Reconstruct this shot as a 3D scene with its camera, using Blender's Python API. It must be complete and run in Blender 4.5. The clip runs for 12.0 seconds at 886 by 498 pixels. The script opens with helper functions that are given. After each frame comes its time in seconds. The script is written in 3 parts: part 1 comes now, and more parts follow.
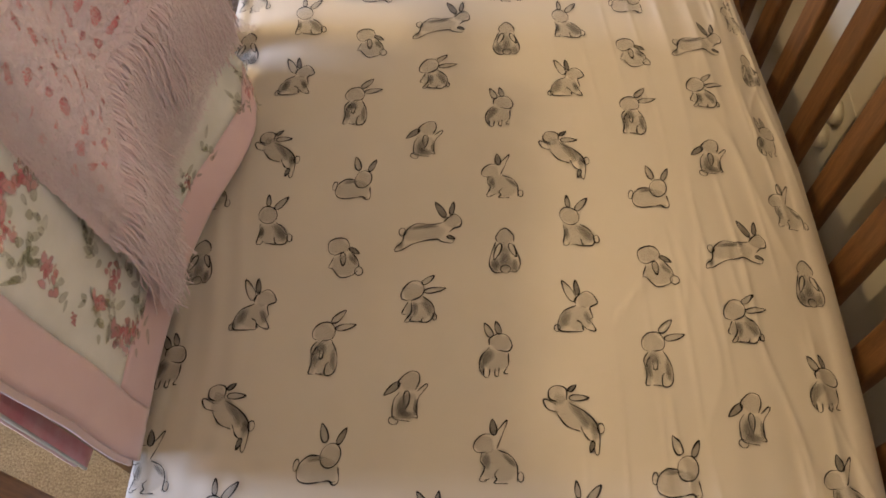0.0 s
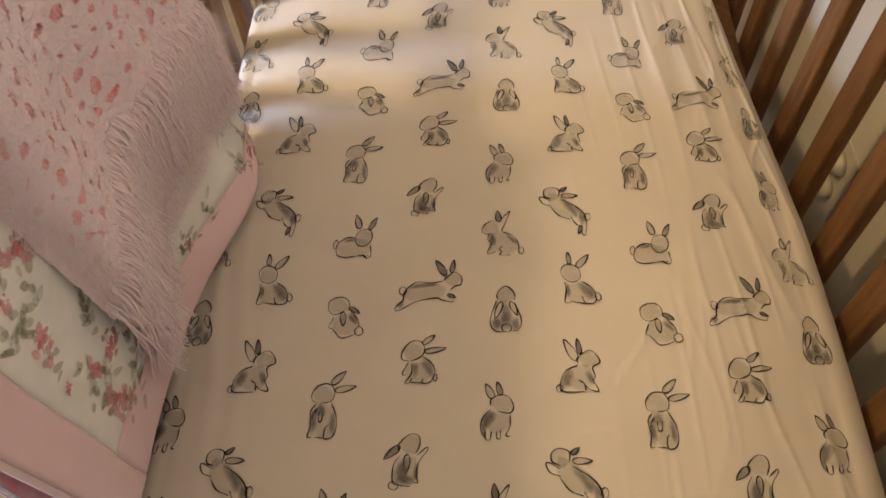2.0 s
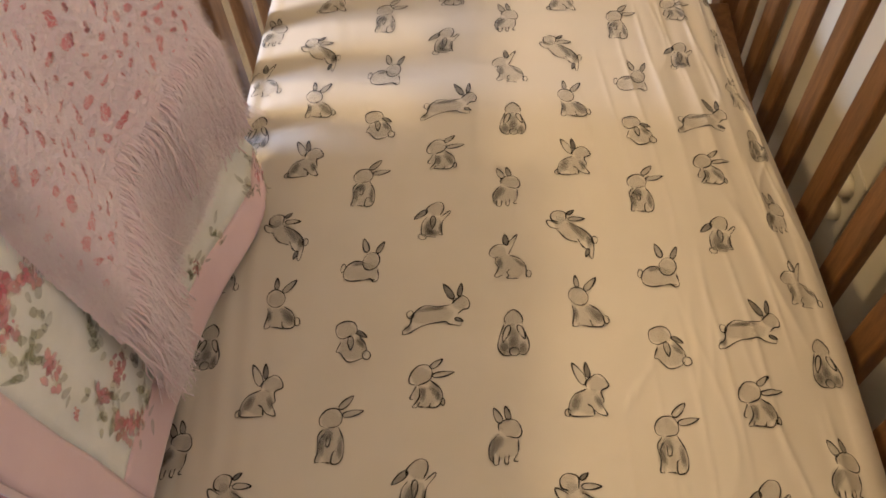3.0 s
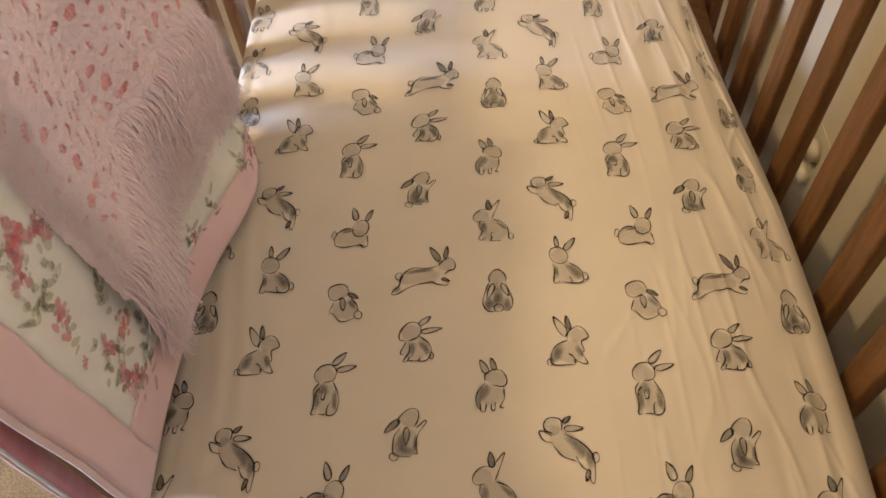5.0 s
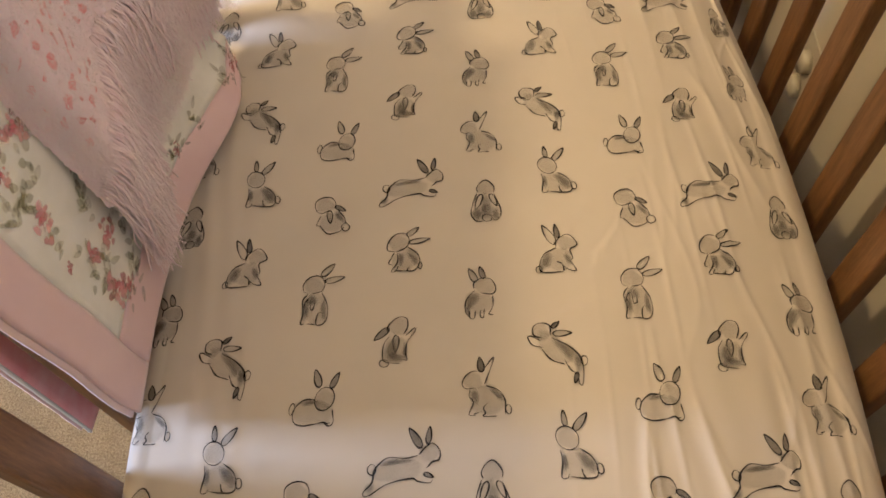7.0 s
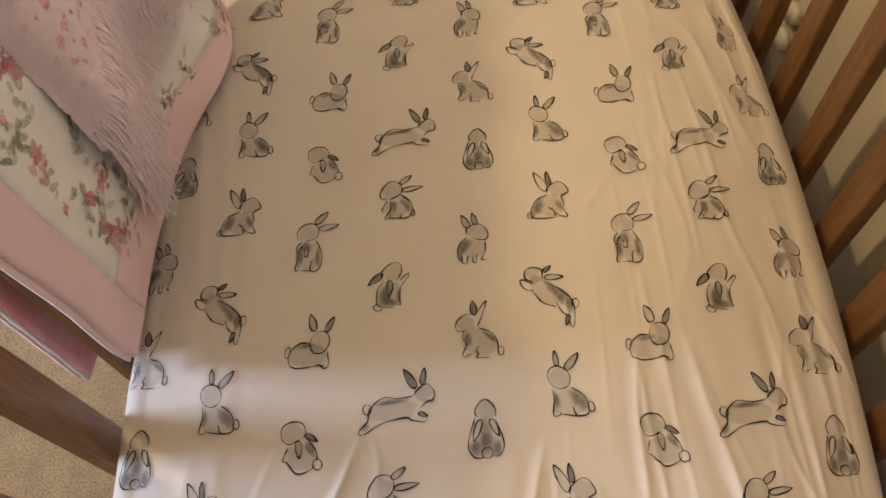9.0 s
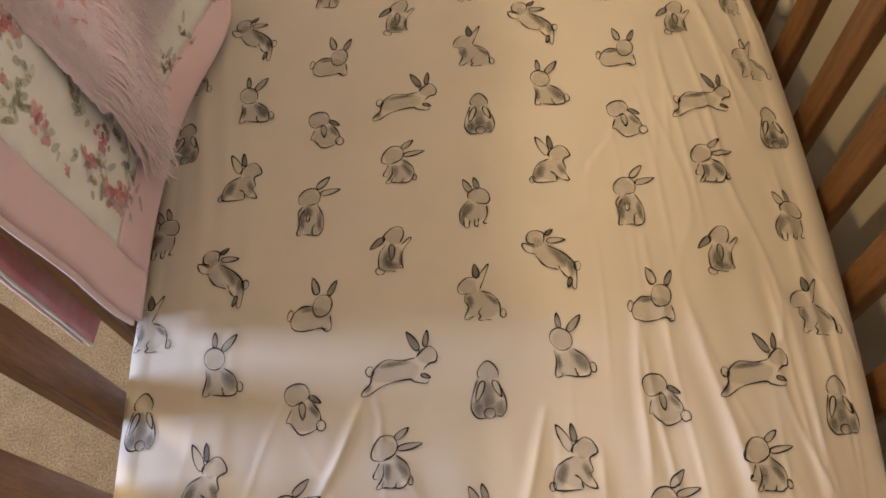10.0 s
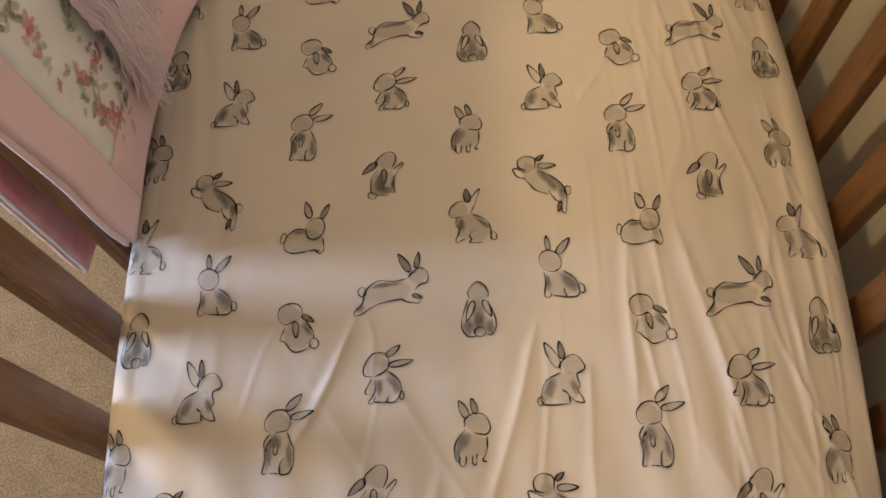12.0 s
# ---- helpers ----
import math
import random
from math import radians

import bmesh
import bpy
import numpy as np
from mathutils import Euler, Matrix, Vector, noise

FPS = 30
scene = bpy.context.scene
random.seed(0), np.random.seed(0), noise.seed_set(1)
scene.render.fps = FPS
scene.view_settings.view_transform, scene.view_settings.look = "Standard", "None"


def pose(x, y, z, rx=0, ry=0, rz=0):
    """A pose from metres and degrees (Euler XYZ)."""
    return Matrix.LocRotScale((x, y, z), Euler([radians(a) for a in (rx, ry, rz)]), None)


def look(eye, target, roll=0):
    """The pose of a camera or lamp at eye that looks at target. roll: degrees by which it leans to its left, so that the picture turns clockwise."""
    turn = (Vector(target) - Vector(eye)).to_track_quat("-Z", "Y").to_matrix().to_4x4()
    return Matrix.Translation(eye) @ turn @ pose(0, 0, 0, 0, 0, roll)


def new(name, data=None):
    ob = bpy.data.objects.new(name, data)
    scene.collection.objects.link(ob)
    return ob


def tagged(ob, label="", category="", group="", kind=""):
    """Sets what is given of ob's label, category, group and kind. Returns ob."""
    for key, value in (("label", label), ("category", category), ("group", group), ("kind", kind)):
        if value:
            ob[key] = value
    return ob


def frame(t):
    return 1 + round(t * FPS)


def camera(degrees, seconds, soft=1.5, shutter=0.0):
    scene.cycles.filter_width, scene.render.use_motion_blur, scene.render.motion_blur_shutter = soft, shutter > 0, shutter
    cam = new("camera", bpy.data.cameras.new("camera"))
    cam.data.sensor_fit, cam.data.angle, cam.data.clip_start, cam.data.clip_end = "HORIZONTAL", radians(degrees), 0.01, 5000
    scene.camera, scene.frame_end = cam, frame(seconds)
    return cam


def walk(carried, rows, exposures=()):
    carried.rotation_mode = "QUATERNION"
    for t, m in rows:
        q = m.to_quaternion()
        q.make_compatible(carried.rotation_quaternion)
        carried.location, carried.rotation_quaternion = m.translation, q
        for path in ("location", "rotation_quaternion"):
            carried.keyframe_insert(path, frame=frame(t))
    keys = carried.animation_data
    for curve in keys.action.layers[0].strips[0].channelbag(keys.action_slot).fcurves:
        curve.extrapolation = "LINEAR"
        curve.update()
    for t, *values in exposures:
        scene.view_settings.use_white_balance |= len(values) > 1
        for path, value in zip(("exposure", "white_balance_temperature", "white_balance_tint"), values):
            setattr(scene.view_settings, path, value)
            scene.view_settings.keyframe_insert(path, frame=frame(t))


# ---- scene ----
cam = camera(58.5, 12.0, 1.75)
PATH = [
    (0, (0.039, 0.09, 1.206), (-0.045, 1.074, -0.533), -2.8),
    (0.5, (0.045, 0.101, 1.206), (-0.054, 1.094, -0.527), -3.7),
    (1, (0.049, 0.107, 1.206), (-0.055, 1.114, -0.519), -3.9),
    (1.5, (0.049, 0.109, 1.209), (-0.055, 1.142, -0.5), -3.8),
    (2, (0.049, 0.109, 1.212), (-0.064, 1.178, -0.474), -4.3),
    (2.5, (0.049, 0.109, 1.213), (-0.076, 1.206, -0.455), -4.8),
    (3, (0.049, 0.111, 1.214), (-0.083, 1.224, -0.443), -5.1),
    (5, (0.058, 0.052, 1.223), (-0.054, 1.175, -0.428), -5.6),
    (5.5, (0.057, 0.044, 1.219), (-0.053, 1.142, -0.449), -5.9),
    (6, (0.059, 0.037, 1.211), (-0.049, 1.109, -0.474), -6.1),
    (6.5, (0.059, 0.031, 1.204), (-0.038, 1.064, -0.506), -5.8),
    (7, (0.061, 0.025, 1.199), (-0.033, 1.03, -0.528), -6.1),
    (9, (0.06, -0.004, 1.192), (-0.016, 0.946, -0.566), -5.8),
    (9.5, (0.059, -0.012, 1.189), (-0.018, 0.922, -0.578), -6.0),
    (10, (0.057, -0.018, 1.185), (-0.019, 0.887, -0.597), -6.2),
    (10.5, (0.057, -0.025, 1.183), (-0.019, 0.86, -0.609), -6.3),
    (11, (0.058, -0.035, 1.179), (-0.008, 0.83, -0.623), -5.8),
    (11.5, (0.058, -0.044, 1.178), (-0.006, 0.798, -0.635), -5.3),
    (12, (0.059, -0.056, 1.176), (-0.006, 0.766, -0.646), -5.7),
]
EXPOSURES = [(0, -0.12), (1.5, -0.02), (3, 0.08), (5, 0.16), (7, 0.18), (9, 0.12), (12, -0.02)]
walk(cam, [(t, look(eye, target, roll)) for t, eye, target, roll in PATH], EXPOSURES)

# ---- world and light ----
world = bpy.data.worlds.new("room_dusk")
scene.world = world
world.use_nodes = True
sky = world.node_tree.nodes.new("ShaderNodeTexSky")
sky.sky_type, sky.sun_disc = "NISHITA", False
sky.sun_elevation, sky.sun_rotation = radians(25), radians(-90)
world.node_tree.links.new(sky.outputs[0], world.node_tree.nodes["Background"].inputs[0])
world.node_tree.nodes["Background"].inputs[1].default_value = 0.08

ROOM_X0, ROOM_X1, ROOM_Y0, ROOM_Y1, ROOM_Z = -3.65, 0.50, -1.9, 1.75, 2.5
LAMP_X, LAMP_Y = -1.12, 0.92
WIN_Y, WIN_Z, WIN_W, WIN_H = 0.54, 1.45, 0.86, 1.15


def area_light(name, m, sx, sy, watts, colour, spread):
    data = bpy.data.lights.new(name, "AREA")
    data.shape, data.size, data.size_y = "RECTANGLE", sx, sy
    data.energy, data.color, data.spread = watts, colour, radians(spread)
    ob = new(name, data)
    ob.matrix_world = m
    return ob


area_light("window_daylight", look((ROOM_X0 - 0.02, WIN_Y, WIN_Z), (0.0, WIN_Y, WIN_Z - 0.95)), WIN_W, WIN_H, 27, (0.60, 0.71, 1.0), 70)
bulb = bpy.data.lights.new("ceiling_bulb", "POINT")
bulb.energy, bulb.color, bulb.shadow_soft_size = 50.0, (1.0, 0.712, 0.385), 0.07
new("ceiling_bulb", bulb).location = (LAMP_X, LAMP_Y, 2.20)


# ---- materials ----
def material(name, rough=0.8):
    m = bpy.data.materials.new(name)
    m.use_nodes = True
    nt = m.node_tree
    bsdf = nt.nodes["Principled BSDF"]
    bsdf.inputs["Roughness"].default_value = rough
    return m, nt, bsdf


def node(nt, kind, **values):
    n = nt.nodes.new(kind)
    for key, value in values.items():
        n.inputs[key].default_value = value
    return n


def coords(nt, scale=(1, 1, 1), kind="Object"):
    tc = nt.nodes.new("ShaderNodeTexCoord")
    mp = nt.nodes.new("ShaderNodeMapping")
    mp.inputs["Scale"].default_value = scale
    nt.links.new(tc.outputs[kind], mp.inputs["Vector"])
    return mp.outputs["Vector"]


def noise_tex(nt, vec, scale, detail=4.0, rough=0.55):
    n = node(nt, "ShaderNodeTexNoise", Scale=scale, Detail=detail, Roughness=rough)
    nt.links.new(vec, n.inputs["Vector"])
    return n.outputs["Fac"]


def ramp(nt, fac, stops):
    r = nt.nodes.new("ShaderNodeValToRGB")
    el = r.color_ramp.elements
    while len(el) < len(stops):
        el.new(0.5)
    for e, (p, c) in zip(el, stops):
        e.position, e.color = p, (*c, 1)
    nt.links.new(fac, r.inputs["Fac"])
    return r.outputs["Color"]


def mixed(nt, kind, fac, a, b):
    m = nt.nodes.new("ShaderNodeMix")
    m.data_type, m.blend_type = "RGBA", kind
    if isinstance(fac, float):
        m.inputs[0].default_value = fac
    else:
        nt.links.new(fac, m.inputs[0])
    nt.links.new(a, m.inputs[6])
    nt.links.new(b, m.inputs[7])
    return m.outputs[2]


def bump(nt, bsdf, height, strength, dist):
    b = node(nt, "ShaderNodeBump", Strength=strength, Distance=dist)
    nt.links.new(height, b.inputs["Height"])
    nt.links.new(b.outputs["Normal"], bsdf.inputs["Normal"])
    return b


def cloth(name, dark, light, weave=900.0, patch=9.0, strength=0.25, sheen=0.3, rough=0.85, cloud=(0.35, 0.65)):
    m, nt, bsdf = material(name, rough)
    v = coords(nt)
    nt.links.new(ramp(nt, noise_tex(nt, v, patch), [(cloud[0], dark), (cloud[1], light)]), bsdf.inputs["Base Color"])
    bump(nt, bsdf, noise_tex(nt, v, weave, 2.0), strength, 0.0006)
    bsdf.inputs["Sheen Weight"].default_value = sheen
    bsdf.inputs["Specular IOR Level"].default_value = 0.25
    return m


def wood(name, dark, light):
    m, nt, bsdf = material(name, 0.42)
    v = coords(nt, (9, 9, 1.0))
    info = nt.nodes.new("ShaderNodeObjectInfo")
    shift = nt.nodes.new("ShaderNodeVectorMath")
    shift.operation = "MULTIPLY_ADD"
    shift.inputs[1].default_value = (37.0, 21.0, 53.0)
    nt.links.new(info.outputs["Random"], shift.inputs[0])
    nt.links.new(v, shift.inputs[2])
    grain = noise_tex(nt, shift.outputs[0], 9.0, 6.0, 0.65)
    fine = noise_tex(nt, shift.outputs[0], 60.0, 3.0, 0.6)
    a = ramp(nt, grain, [(0.3, dark), (0.7, light)])
    b = ramp(nt, fine, [(0.3, (0.62, 0.6, 0.58)), (0.65, (1, 1, 1))])
    nt.links.new(mixed(nt, "MULTIPLY", 0.7, a, b), bsdf.inputs["Base Color"])
    bump(nt, bsdf, fine, 0.12, 0.0008)
    return m


def paint(name, colour, rough=0.6, scale=260.0):
    m, nt, bsdf = material(name, rough)
    v = coords(nt)
    dark = tuple(c * 0.9 for c in colour)
    nt.links.new(ramp(nt, noise_tex(nt, v, 3.0), [(0.35, dark), (0.7, colour)]), bsdf.inputs["Base Color"])
    bump(nt, bsdf, noise_tex(nt, v, scale, 3.0), 0.15, 0.001)
    return m


def carpet_material():
    m, nt, bsdf = material("carpet_pile", 0.95)
    v = coords(nt)
    tufts = node(nt, "ShaderNodeTexVoronoi", Scale=420.0)
    nt.links.new(v, tufts.inputs["Vector"])
    big = noise_tex(nt, v, 30.0, 5.0, 0.65)
    a = ramp(nt, big, [(0.3, (0.27, 0.21, 0.122)), (0.7, (0.37, 0.295, 0.18))])
    b = ramp(nt, noise_tex(nt, v, 300.0, 4.0, 0.75), [(0.38, (0.42, 0.38, 0.32)), (0.58, (1, 1, 1))])
    nt.links.new(mixed(nt, "MULTIPLY", 0.9, a, b), bsdf.inputs["Base Color"])
    bp = bump(nt, bsdf, tufts.outputs["Distance"], 0.45, 0.002)
    bp.invert = True
    bsdf.inputs["Sheen Weight"].default_value = 0.3
    return m


def ink(name, colour, strength, grain):
    """Print on cloth: the dye's density is the attribute 'dye', broken up by the cloth's grain."""
    m, nt, bsdf = material(name, 0.9)
    bsdf.inputs["Base Color"].default_value = (*colour, 1)
    bsdf.inputs["Specular IOR Level"].default_value = 0.15
    v = coords(nt)
    att = nt.nodes.new("ShaderNodeAttribute")
    att.attribute_name = "dye"
    blot = node(nt, "ShaderNodeMapRange")
    blot.inputs[1].default_value, blot.inputs[2].default_value = 0.3, 0.7
    blot.inputs[3].default_value, blot.inputs[4].default_value = strength * (1 - grain), strength
    nt.links.new(noise_tex(nt, v, 70.0, 3.0, 0.5), blot.inputs[0])
    mul = nt.nodes.new("ShaderNodeMath")
    mul.operation = "MULTIPLY"
    nt.links.new(att.outputs["Fac"], mul.inputs[0])
    nt.links.new(blot.outputs[0], mul.inputs[1])
    clear = nt.nodes.new("ShaderNodeBsdfTransparent")
    mix = nt.nodes.new("ShaderNodeMixShader")
    nt.links.new(mul.outputs[0], mix.inputs[0])
    nt.links.new(clear.outputs[0], mix.inputs[1])
    nt.links.new(bsdf.outputs[0], mix.inputs[2])
    nt.links.new(mix.outputs[0], nt.nodes["Material Output"].inputs["Surface"])
    return m


SHEET = cloth("cotton_sheet", (0.655, 0.613, 0.55), (0.695, 0.652, 0.59), 1400.0, 5.0, 0.12, 0.15, 0.8)
INK = ink("black_print", (0.014, 0.014, 0.016), 1.0, 0.12)
WASH = ink("grey_wash_print", (0.15, 0.143, 0.135), 0.80, 0.3)
PALE = ink("pale_wash_print", (0.44, 0.41, 0.35), 0.34, 0.35)
WOOD = wood("stained_wood", (0.145, 0.066, 0.024), (0.30, 0.152, 0.062))
WALL = paint("beige_wall_paint", (0.74, 0.69, 0.565))
CEILING = paint("white_ceiling_paint", (0.90, 0.89, 0.865))
TRIM = paint("white_gloss_paint", (0.78, 0.77, 0.74), 0.3)
PLASTIC = paint("ivory_plastic", (0.70, 0.66, 0.55), 0.35)
DARK = paint("dark_slot", (0.03, 0.03, 0.03), 0.6)
TICKING = cloth("mattress_ticking", (0.55, 0.54, 0.52), (0.66, 0.65, 0.63), 600.0)
CARPET = carpet_material()
BORDER = cloth("pink_flannel", (0.79, 0.585, 0.635), (0.84, 0.64, 0.685), 700.0, 14.0, 0.4, 0.5, 0.95)
LINING = cloth("lilac_lining", (0.95, 0.72, 0.75), (0.96, 0.80, 0.82), 700.0, 14.0, 0.3)
ROSE_LINING = cloth("rose_lining", (0.86, 0.36, 0.38), (0.92, 0.56, 0.57), 700.0, 30.0, 0.3)
PANEL = cloth("pale_mint_cotton", (0.80, 0.82, 0.79), (0.89, 0.905, 0.88), 900.0, 26.0, 0.3)
YARN = cloth("pink_mohair", (0.985, 0.80, 0.88), (0.99, 0.86, 0.93), 420.0, 60.0, 0.45, 0.5, 1.0)
# same yarn, coloured redder to stand in for light bounced inside the holes
YARN_HOLE_SHADE = cloth("hole_shade_pink", (0.90, 0.27, 0.33), (0.94, 0.40, 0.45), 420.0, 60.0, 0.4, 0.4, 1.0)
HAIR = cloth("mohair_fibre", (0.985, 0.86, 0.90), (0.99, 0.91, 0.945), 300.0, 50.0, 0.1, 0.6, 1.0)
ROSE = ink("rose_print", (0.74, 0.22, 0.27), 0.62, 0.5)
PETAL = ink("pale_rose_print", (0.84, 0.42, 0.45), 0.66, 0.5)
LEAF = ink("leaf_print", (0.30, 0.31, 0.17), 0.52, 0.6)
SHADE_GLASS, _nt, _b = material("lamp_glass", 0.4)
_b.inputs["Emission Color"].default_value, _b.inputs["Emission Strength"].default_value = (1.0, 0.75, 0.45, 1), 1.5


# ---- mesh helpers ----
def mesh_object(name, verts, faces, mat, parent=None, label="", smooth=False, dye=None):
    me = bpy.data.meshes.new(name)
    me.from_pydata([tuple(v) for v in verts], [], [tuple(f) for f in faces])
    if smooth:
        me.polygons.foreach_set("use_smooth", [True] * len(me.polygons))
    if dye is not None:
        me.attributes.new("dye", "FLOAT", "POINT").data.foreach_set("value", list(dye))
    for m in mat if isinstance(mat, (list, tuple)) else [mat]:
        me.materials.append(m)
    me.update()
    ob = new(name, me)
    if parent:
        ob.parent = parent
    if label:
        ob["label"] = label
    return ob


def part(name, bm, mat, parent, label="", smooth=False):
    me = bpy.data.meshes.new(name)
    bm.normal_update()
    bm.to_mesh(me)
    bm.free()
    me.materials.append(mat)
    if smooth:
        me.polygons.foreach_set("use_smooth", [True] * len(me.polygons))
    ob = new(name, me)
    if parent:
        ob.parent = parent
    if label:
        ob["label"] = label
    return ob


def box(x0, x1, y0, y1, z0, z1, bevel=0.0, segments=2):
    bm = bmesh.new()
    bmesh.ops.create_cube(bm, size=1.0)
    bmesh.ops.transform(bm, matrix=Matrix.LocRotScale(((x0 + x1) / 2, (y0 + y1) / 2, (z0 + z1) / 2), None, (x1 - x0, y1 - y0, z1 - z0)), verts=bm.verts)
    if bevel:
        bmesh.ops.bevel(bm, geom=list(bm.edges), offset=bevel, segments=segments, affect="EDGES", profile=0.5)
    return bm


def empty(name, x, y, z):
    ob = new(name)
    ob.location = (x, y, z)
    ob.empty_display_size = 0.05
    return ob


def under(ob, thing):
    """Parents ob to thing without moving it."""
    ob.parent = thing
    ob.matrix_parent_inverse = Matrix.Translation(-Vector(thing.location))
    return ob


# ---- room ----
X0, X1, Y0, Y1, ZC = ROOM_X0, ROOM_X1, ROOM_Y0, ROOM_Y1, ROOM_Z
tagged(part("floor", box(X0 - 0.12, X1 + 0.12, Y0 - 0.12, Y1 + 0.12, -0.1, 0.0), CARPET, None), "beige cut-pile carpet over the whole floor", "carpet", kind="structure")
tagged(part("ceiling", box(X0 - 0.12, X1 + 0.12, Y0 - 0.12, Y1 + 0.12, ZC, ZC + 0.1), CEILING, None), "plain white painted ceiling", "ceiling", kind="structure")
tagged(part("wall_east", box(X1, X1 + 0.12, Y0 - 0.12, Y1 + 0.12, 0.0, ZC), WALL, None), "beige painted wall close behind the crib", "wall", kind="structure")
tagged(part("wall_north", box(X0, X1, Y1, Y1 + 0.12, 0.0, ZC), WALL, None), "beige painted wall beyond the crib's end", "wall", kind="structure")
tagged(part("wall_south", box(X0, X1, Y0 - 0.12, Y0, 0.0, ZC), WALL, None), "plain beige painted wall", "wall", kind="structure")
wy0, wy1, wz0, wz1 = WIN_Y - WIN_W / 2 - 0.03, WIN_Y + WIN_W / 2 + 0.03, WIN_Z - WIN_H / 2 - 0.03, WIN_Z + WIN_H / 2 + 0.03
bm = bmesh.new()
for a in ((Y0 - 0.12, wy0, 0.0, ZC), (wy1, Y1 + 0.12, 0.0, ZC), (wy0, wy1, 0.0, wz0), (wy0, wy1, wz1, ZC)):
    piece = box(X0 - 0.12, X0, a[0], a[1], a[2], a[3])
    tmp = bpy.data.meshes.new("tmp")
    piece.to_mesh(tmp)
    piece.free()
    bm.from_mesh(tmp)
    bpy.data.meshes.remove(tmp)
tagged(part("wall_west", bm, WALL, None), "beige painted wall with a window opening", "wall", kind="structure")
win = tagged(empty("window_1", X0 - 0.06, WIN_Y, wz0), "white framed window letting in cool daylight", "window", kind="structure")
for a in ((wy0, wy0 + 0.03, wz0, wz1), (wy1 - 0.03, wy1, wz0, wz1), (wy0 + 0.03, wy1 - 0.03, wz0, wz0 + 0.03), (wy0 + 0.03, wy1 - 0.03, wz1 - 0.03, wz1)):
    under(part("window_frame", box(X0 - 0.1, X0 + 0.012, a[0], a[1], a[2], a[3], 0.004), TRIM, None), win)
tagged(part("baseboard", box(X1 - 0.014, X1 - 0.0005, Y0, Y1 - 0.001, 0.0, 0.09, 0.004), TRIM, None), "white gloss painted baseboard along the wall", "baseboard", kind="structure")

# ceiling lamp over the room
lamp = tagged(empty("ceiling_lamp", LAMP_X, LAMP_Y, ZC), "round frosted glass ceiling lamp, switched on", "lamp")
bm = bmesh.new()
bmesh.ops.create_cone(bm, cap_ends=True, segments=40, radius1=0.12, radius2=0.13, depth=0.04)
bmesh.ops.translate(bm, vec=(LAMP_X, LAMP_Y, ZC - 0.021), verts=bm.verts)
under(part("base_plate", bm, TRIM, None, "", True), lamp)
bm = bmesh.new()
bmesh.ops.create_uvsphere(bm, u_segments=32, v_segments=16, radius=0.16)
for v in bm.verts:
    v.co.z *= 0.35 if v.co.z < 0 else 0.05
bmesh.ops.translate(bm, vec=(LAMP_X, LAMP_Y, ZC - 0.055), verts=bm.verts)
under(part("shade", bm, SHADE_GLASS, None, "glowing frosted glass bowl", True), lamp)

# ---- wall outlet ----
outlet = tagged(empty("wall_outlet", X1, 0.761, 0.376), "ivory double wall outlet with covered sockets", "outlet")
under(part("cover_plate", box(X1 - 0.0026, X1 - 0.0003, 0.726, 0.796, 0.319, 0.433, 0.001, 3), PLASTIC, None), outlet)
for dz in (-0.0235, 0.0235):
    bm = bmesh.new()
    bmesh.ops.create_cone(bm, cap_ends=True, segments=32, radius1=0.0178, radius2=0.0150, depth=0.012)
    bmesh.ops.transform(bm, matrix=pose(X1 - 0.0085, 0.761, 0.376 + dz, 0, -90, 0) @ Matrix.Diagonal((0.9, 1.0, 1, 1)), verts=bm.verts)
    under(part("socket_cover", bm, PLASTIC, None, "oval plastic safety cover", True), outlet)
bm = bmesh.new()
bmesh.ops.create_uvsphere(bm, u_segments=12, v_segments=6, radius=0.003)
bmesh.ops.transform(bm, matrix=pose(X1 - 0.0035, 0.761, 0.376) @ Matrix.Diagonal((0.5, 1, 1, 1)), verts=bm.verts)
under(part("screw", bm, TRIM, None, "", True), outlet)

# ---- crib ----
LEFT_FACE, RIGHT_FACE, CRIB_Y0, CRIB_Y1, RAIL_Z = -0.292, 0.430, -0.17, 1.215, 0.985
SLAT_T, SLAT_W = 0.018, 0.041
crib = tagged(empty("crib", 0.069, 0.52, 0.0), "brown stained wooden crib with upright slatted sides", "crib")


def crib_part(name, bm, label=""):
    return under(part(name, bm, WOOD, None, label), crib)


def slat_mesh():
    bm = box(-SLAT_T / 2, SLAT_T / 2, -SLAT_W / 2, SLAT_W / 2, 0.0, 0.69, 0.004, 3)
    me = bpy.data.meshes.new("slat")
    bm.normal_update()
    bm.to_mesh(me)
    bm.free()
    me.materials.append(WOOD)
    return me


slat_data = slat_mesh()
for side, face, phase, pitch in ((-1, LEFT_FACE, 0.196, 0.0978), (1, RIGHT_FACE, 0.403, 0.1045)):
    xc = face + side * SLAT_T / 2
    y = phase - pitch * math.floor((phase - CRIB_Y0 - 0.05) / pitch)
    while y < CRIB_Y1 - 0.04:
        ob = new("slat", slat_data)
        ob.location = (xc, y, 0.262)
        under(ob, crib)
        y += pitch
    crib_part("top_rail", box(xc - 0.019, xc + 0.019, CRIB_Y0 + 0.025, CRIB_Y1 - 0.025, RAIL_Z - 0.05, RAIL_Z, 0.008, 3))
    crib_part("bottom_rail", box(xc - 0.015, xc + 0.015, CRIB_Y0 + 0.025, CRIB_Y1 - 0.025, 0.215, 0.268, 0.005))
